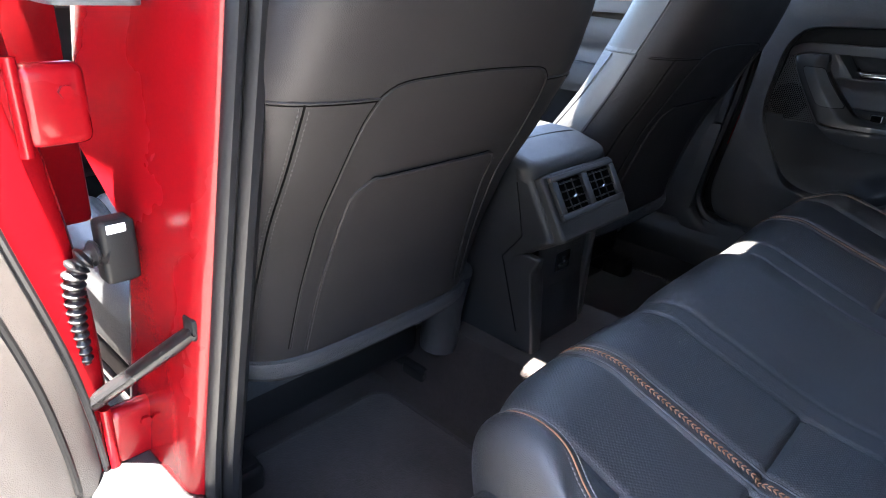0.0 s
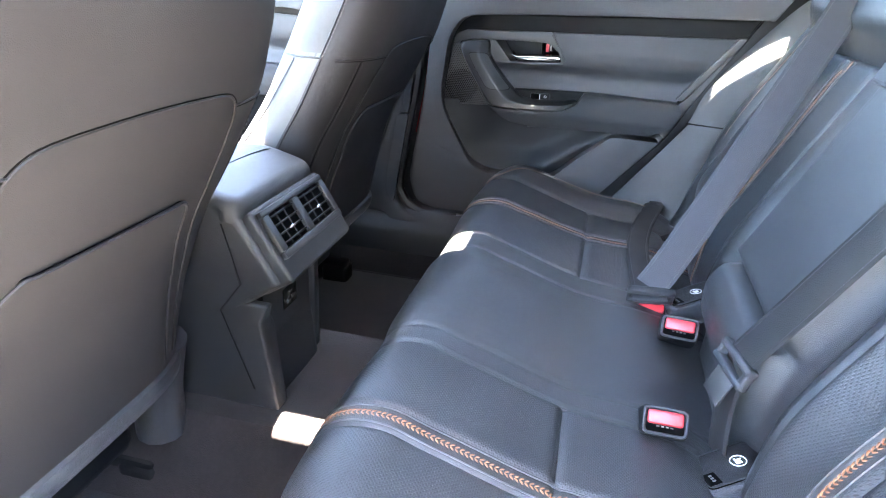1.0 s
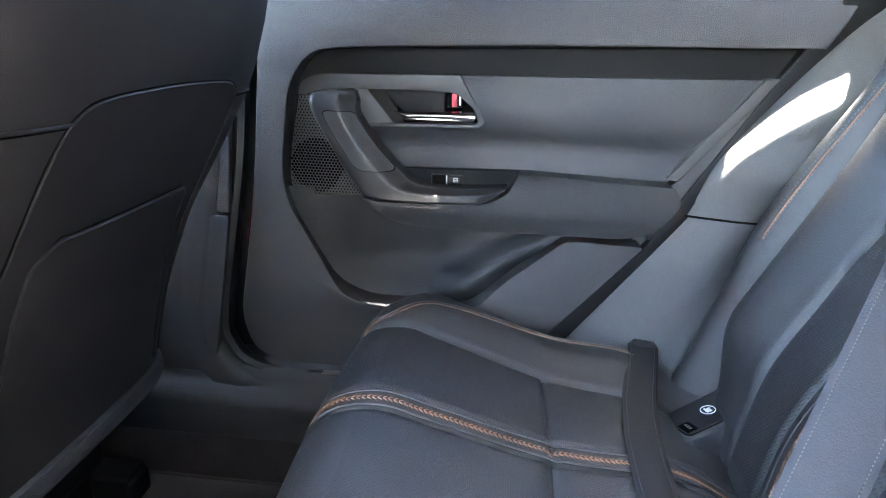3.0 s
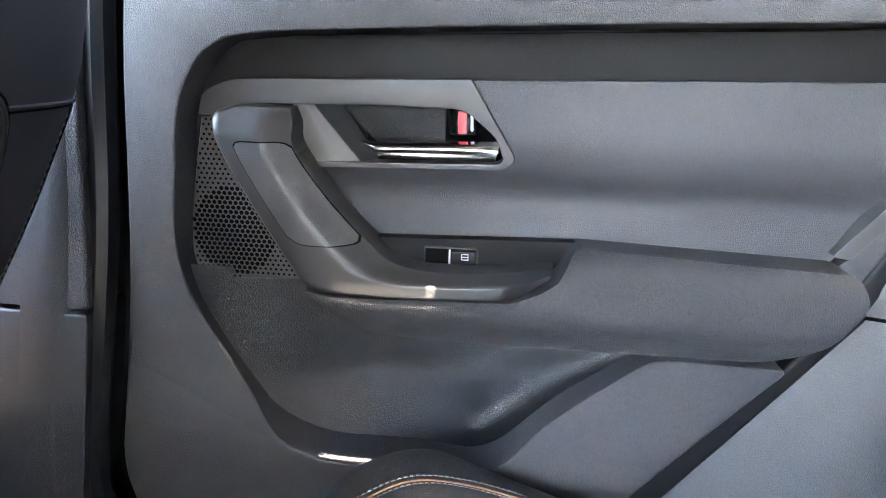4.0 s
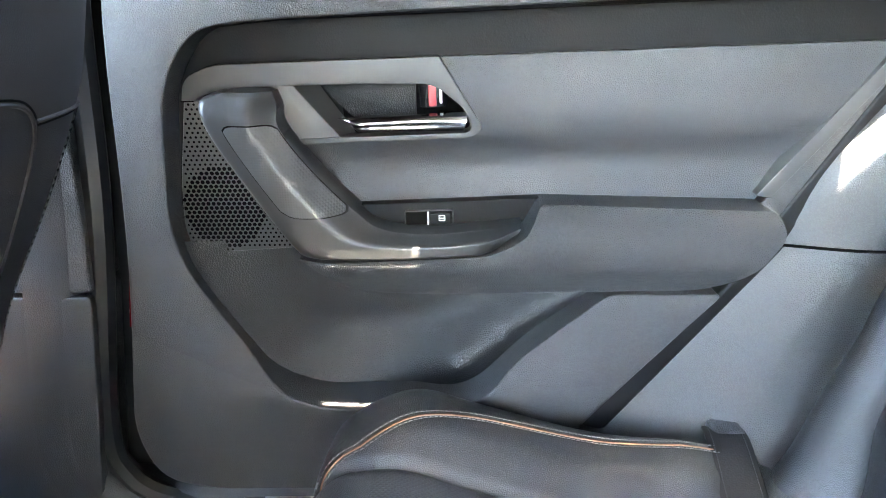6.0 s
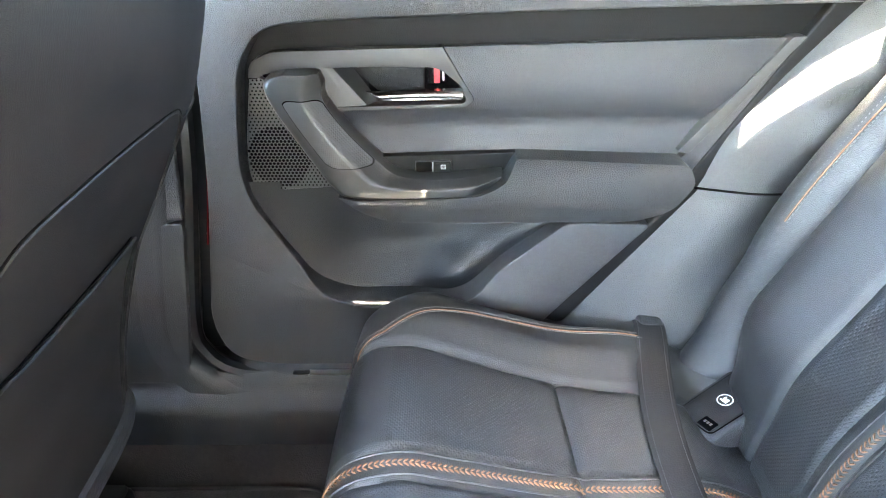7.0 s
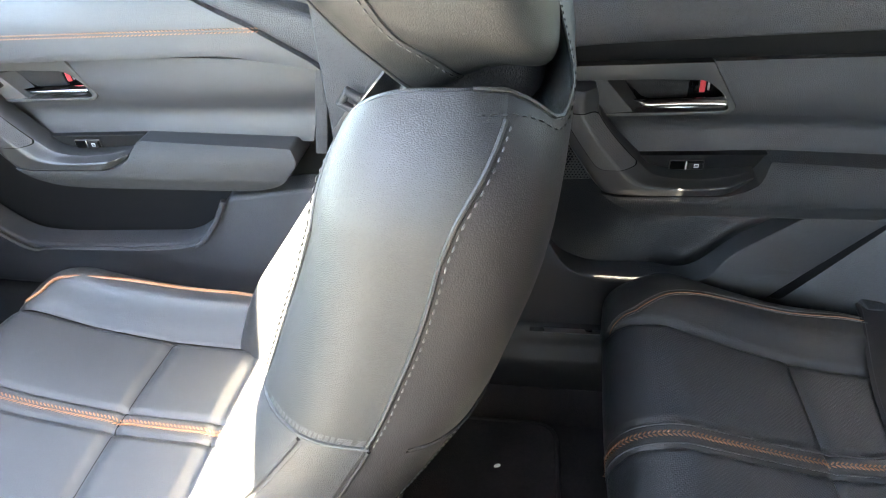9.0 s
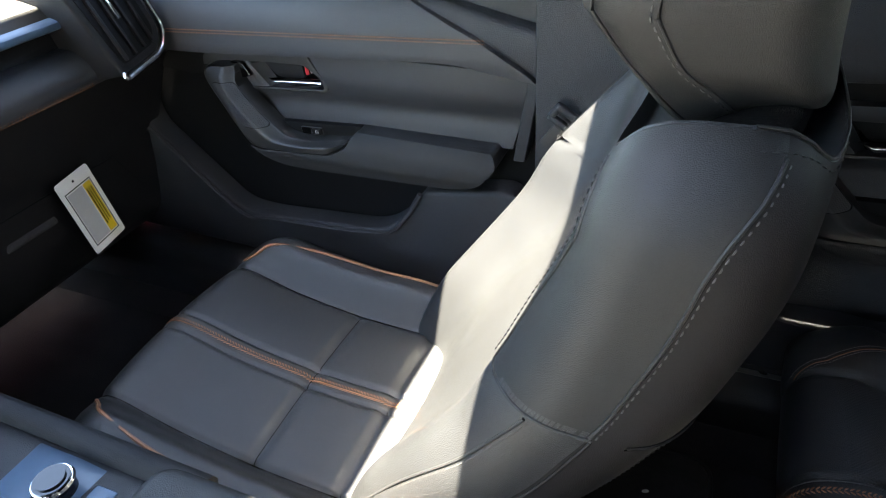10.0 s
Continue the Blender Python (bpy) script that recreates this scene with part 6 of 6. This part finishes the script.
def build_left_door():
    """The open door with its hinges, cable boot and check strap."""
    d = thing("open_rear_door", (-0.70, 0.44, 0.2), "open red rear door with grey inner lining", "car door")
    H, away = Vector((-0.668, 0.448, 0)), Vector((-0.93, -0.36, 0)).normalized()
    nor = Vector((0.36, -0.93, 0)).normalized()

    def at(u, w, z):
        q = H + away * u - nor * w
        return (q.x - 0.045 * step01(0.30, 0.75, z) + 0.03 * (z - 0.3), q.y, z)

    zs = np.linspace(-0.02, 0.74, 34)
    e = curve_points([(0.02, 0.13), (0.0, 0.10), (-0.004, 0.05), (0.0, 0.015), (0.010, 0.004), (0.024, 0.0), (0.06, 0.001), (0.10, 0.002)], 32)
    part("shell", surf(lambda z, k: at(*e[int(k)], z), zs, range(32)), RED, d, "red painted door edge", angle=70)
    part("skin", surf(lambda z, u: at(u, 0.13, z), zs, np.linspace(0.02, 0.98, 12)), RED, d, "red outer skin")
    l = curve_points([(0.026, 0.002), (0.032, -0.006), (0.044, -0.010), (0.07, -0.010), (0.12, -0.02), (0.5, -0.03), (0.96, -0.01)], 40)
    part("lining", surf(lambda z, k: at(l[int(k)][0] + 0.05 * step01(0.15, 0.55, z), l[int(k)][1], z), zs, range(40)), PALELINING, d, "grey inner lining", angle=70)
    part("door_seal", tube([at(0.026 + 0.05 * step01(0.15, 0.55, z), -0.003, z) for z in zs], 0.004, 8), RUBBER, d, "black rubber seal")
    part("lining_groove", tube([at(0.066 + 0.05 * step01(0.15, 0.55, z), -0.0105, z) for z in zs], 0.004, 8), BLACKTRIM, d)
    for z in (0.575, 0.215):
        x = -0.690 - (0.02 if z > 0.4 else 0.0)
        h = part("hinge", box((x + 0.005, 0.430, z - 0.036), (x + 0.060, 0.452, z + 0.036), 0.010, 3), RED, d, "red painted steel hinge")
        part("arm", box((x - 0.030, 0.438, z - 0.022), (x + 0.020, 0.458, z + 0.030), 0.006, 3), RED, h)
        part("pin", tube([(x + 0.004, 0.436, z - 0.042), (x + 0.004, 0.436, z + 0.042)], 0.006, 10), RED, h)
        part("bolt", tube([(x + 0.040, 0.431, z + 0.012), (x + 0.040, 0.425, z + 0.012)], 0.006, 6), RED, h)
    plug = part("cable_plug", box((-0.666, 0.420, 0.400), (-0.632, 0.446, 0.466), 0.006, 3), BLACKTRIM, d, "black plug housing")
    part("label", box((-0.660, 0.4185, 0.454), (-0.642, 0.4205, 0.463), 0.001), PAPER, plug)
    path = curve_points([(-0.660, 0.432, 0.432), (-0.676, 0.430, 0.434), (-0.690, 0.432, 0.418), (-0.694, 0.436, 0.372), (-0.692, 0.440, 0.315)], 90)
    part("cable_bellows", tube([tuple(q) for q in path], np.array([0.0095 + 0.0028 * math.sin(i * 1.05) for i in range(90)]) * np.linspace(1.15, 0.55, 90), 10), RUBBER, d, "ribbed rubber bellows")
    a, z = Vector((-0.618, 0.338, 0.374)), Vector((-0.704, 0.462, 0.246))
    arm = part("check_strap", tube([a, a.lerp(z, 0.3), a.lerp(z, 0.7), z], 0.0160, 10, 12, flat=0.55), SWITCH, d, "black door check strap")
    part("bracket", box(a - Vector((0.012, 0.010, 0.010)), a + Vector((0.014, 0.012, 0.014)), 0.004, 2), BLACKTRIM, arm)
    for q in (0.02, 0.22, 0.92):
        c = a.lerp(z, q)
        part("rivet", tube([c + Vector((-0.006, -0.006, 0)), c + Vector((-0.010, -0.010, 0.001))], 0.0050, 10), DARKTRIM, arm)


build_left_pillar()
build_left_door()
# red plate, placed to fit the camera's view past the open door
tagged(part("red_fill_left", box((-0.80, 0.60, 0.40), (-0.612, 0.63, 1.05), 0.01), RED), "red plate placed to fill the camera's view beside the open door", "car body", kind="structure")


# ---- loose carpets ----
def floor_mat(name, outline, label):
    r = rnd(outline, 0.04, 6)
    bm = plate(r, 0.010, 0.002, 0.003, 2, "zxy")
    m = tagged(part(name, bm, MAT), label, "floor mat", "floor mats")
    part("binding", tube([(p[0], p[1], 0.009) for p in r], 0.004, 6, closed=True), EDGE, m, "sewn binding")


floor_mat("floor_mat", [(0.23, 0.18), (0.612, 0.19), (0.612, 0.52), (0.23, 0.52)], "black carpet mat in the far rear footwell")
floor_mat("floor_mat", [(-0.55, 0.14), (-0.22, 0.14), (-0.22, 0.52), (-0.55, 0.52)], "black carpet mat in the near rear footwell")


# ---- white lump on the mat ----
def lump(x, y, z, size, turn):
    bm = bmesh.new()
    bmesh.ops.create_icosphere(bm, subdivisions=2, radius=1.0)
    for v in bm.verts:
        k = 1 + 0.35 * noise.noise(v.co * 2.3 + Vector((turn, 0, 0)))
        v.co = Vector((v.co.x * 0.5 * k, v.co.y * k, v.co.z * 0.35 * k)) * size
    bmesh.ops.rotate(bm, verts=bm.verts, cent=(0, 0, 0), matrix=Euler((0, 0, turn)).to_matrix())
    bmesh.ops.translate(bm, vec=(x, y, z + 0.3 * size), verts=bm.verts)
    tagged(part("white_lump", bm, PAPER), "tiny uneven white lump on the floor mat", "litter")


lump(0.522, 0.283, 0.0105, 0.006, 0.4)
tongue((0.652, 0.455, 0.565), -78, 0, 38, "grey belt tongue hanging on the centre pillar beside the front seat")
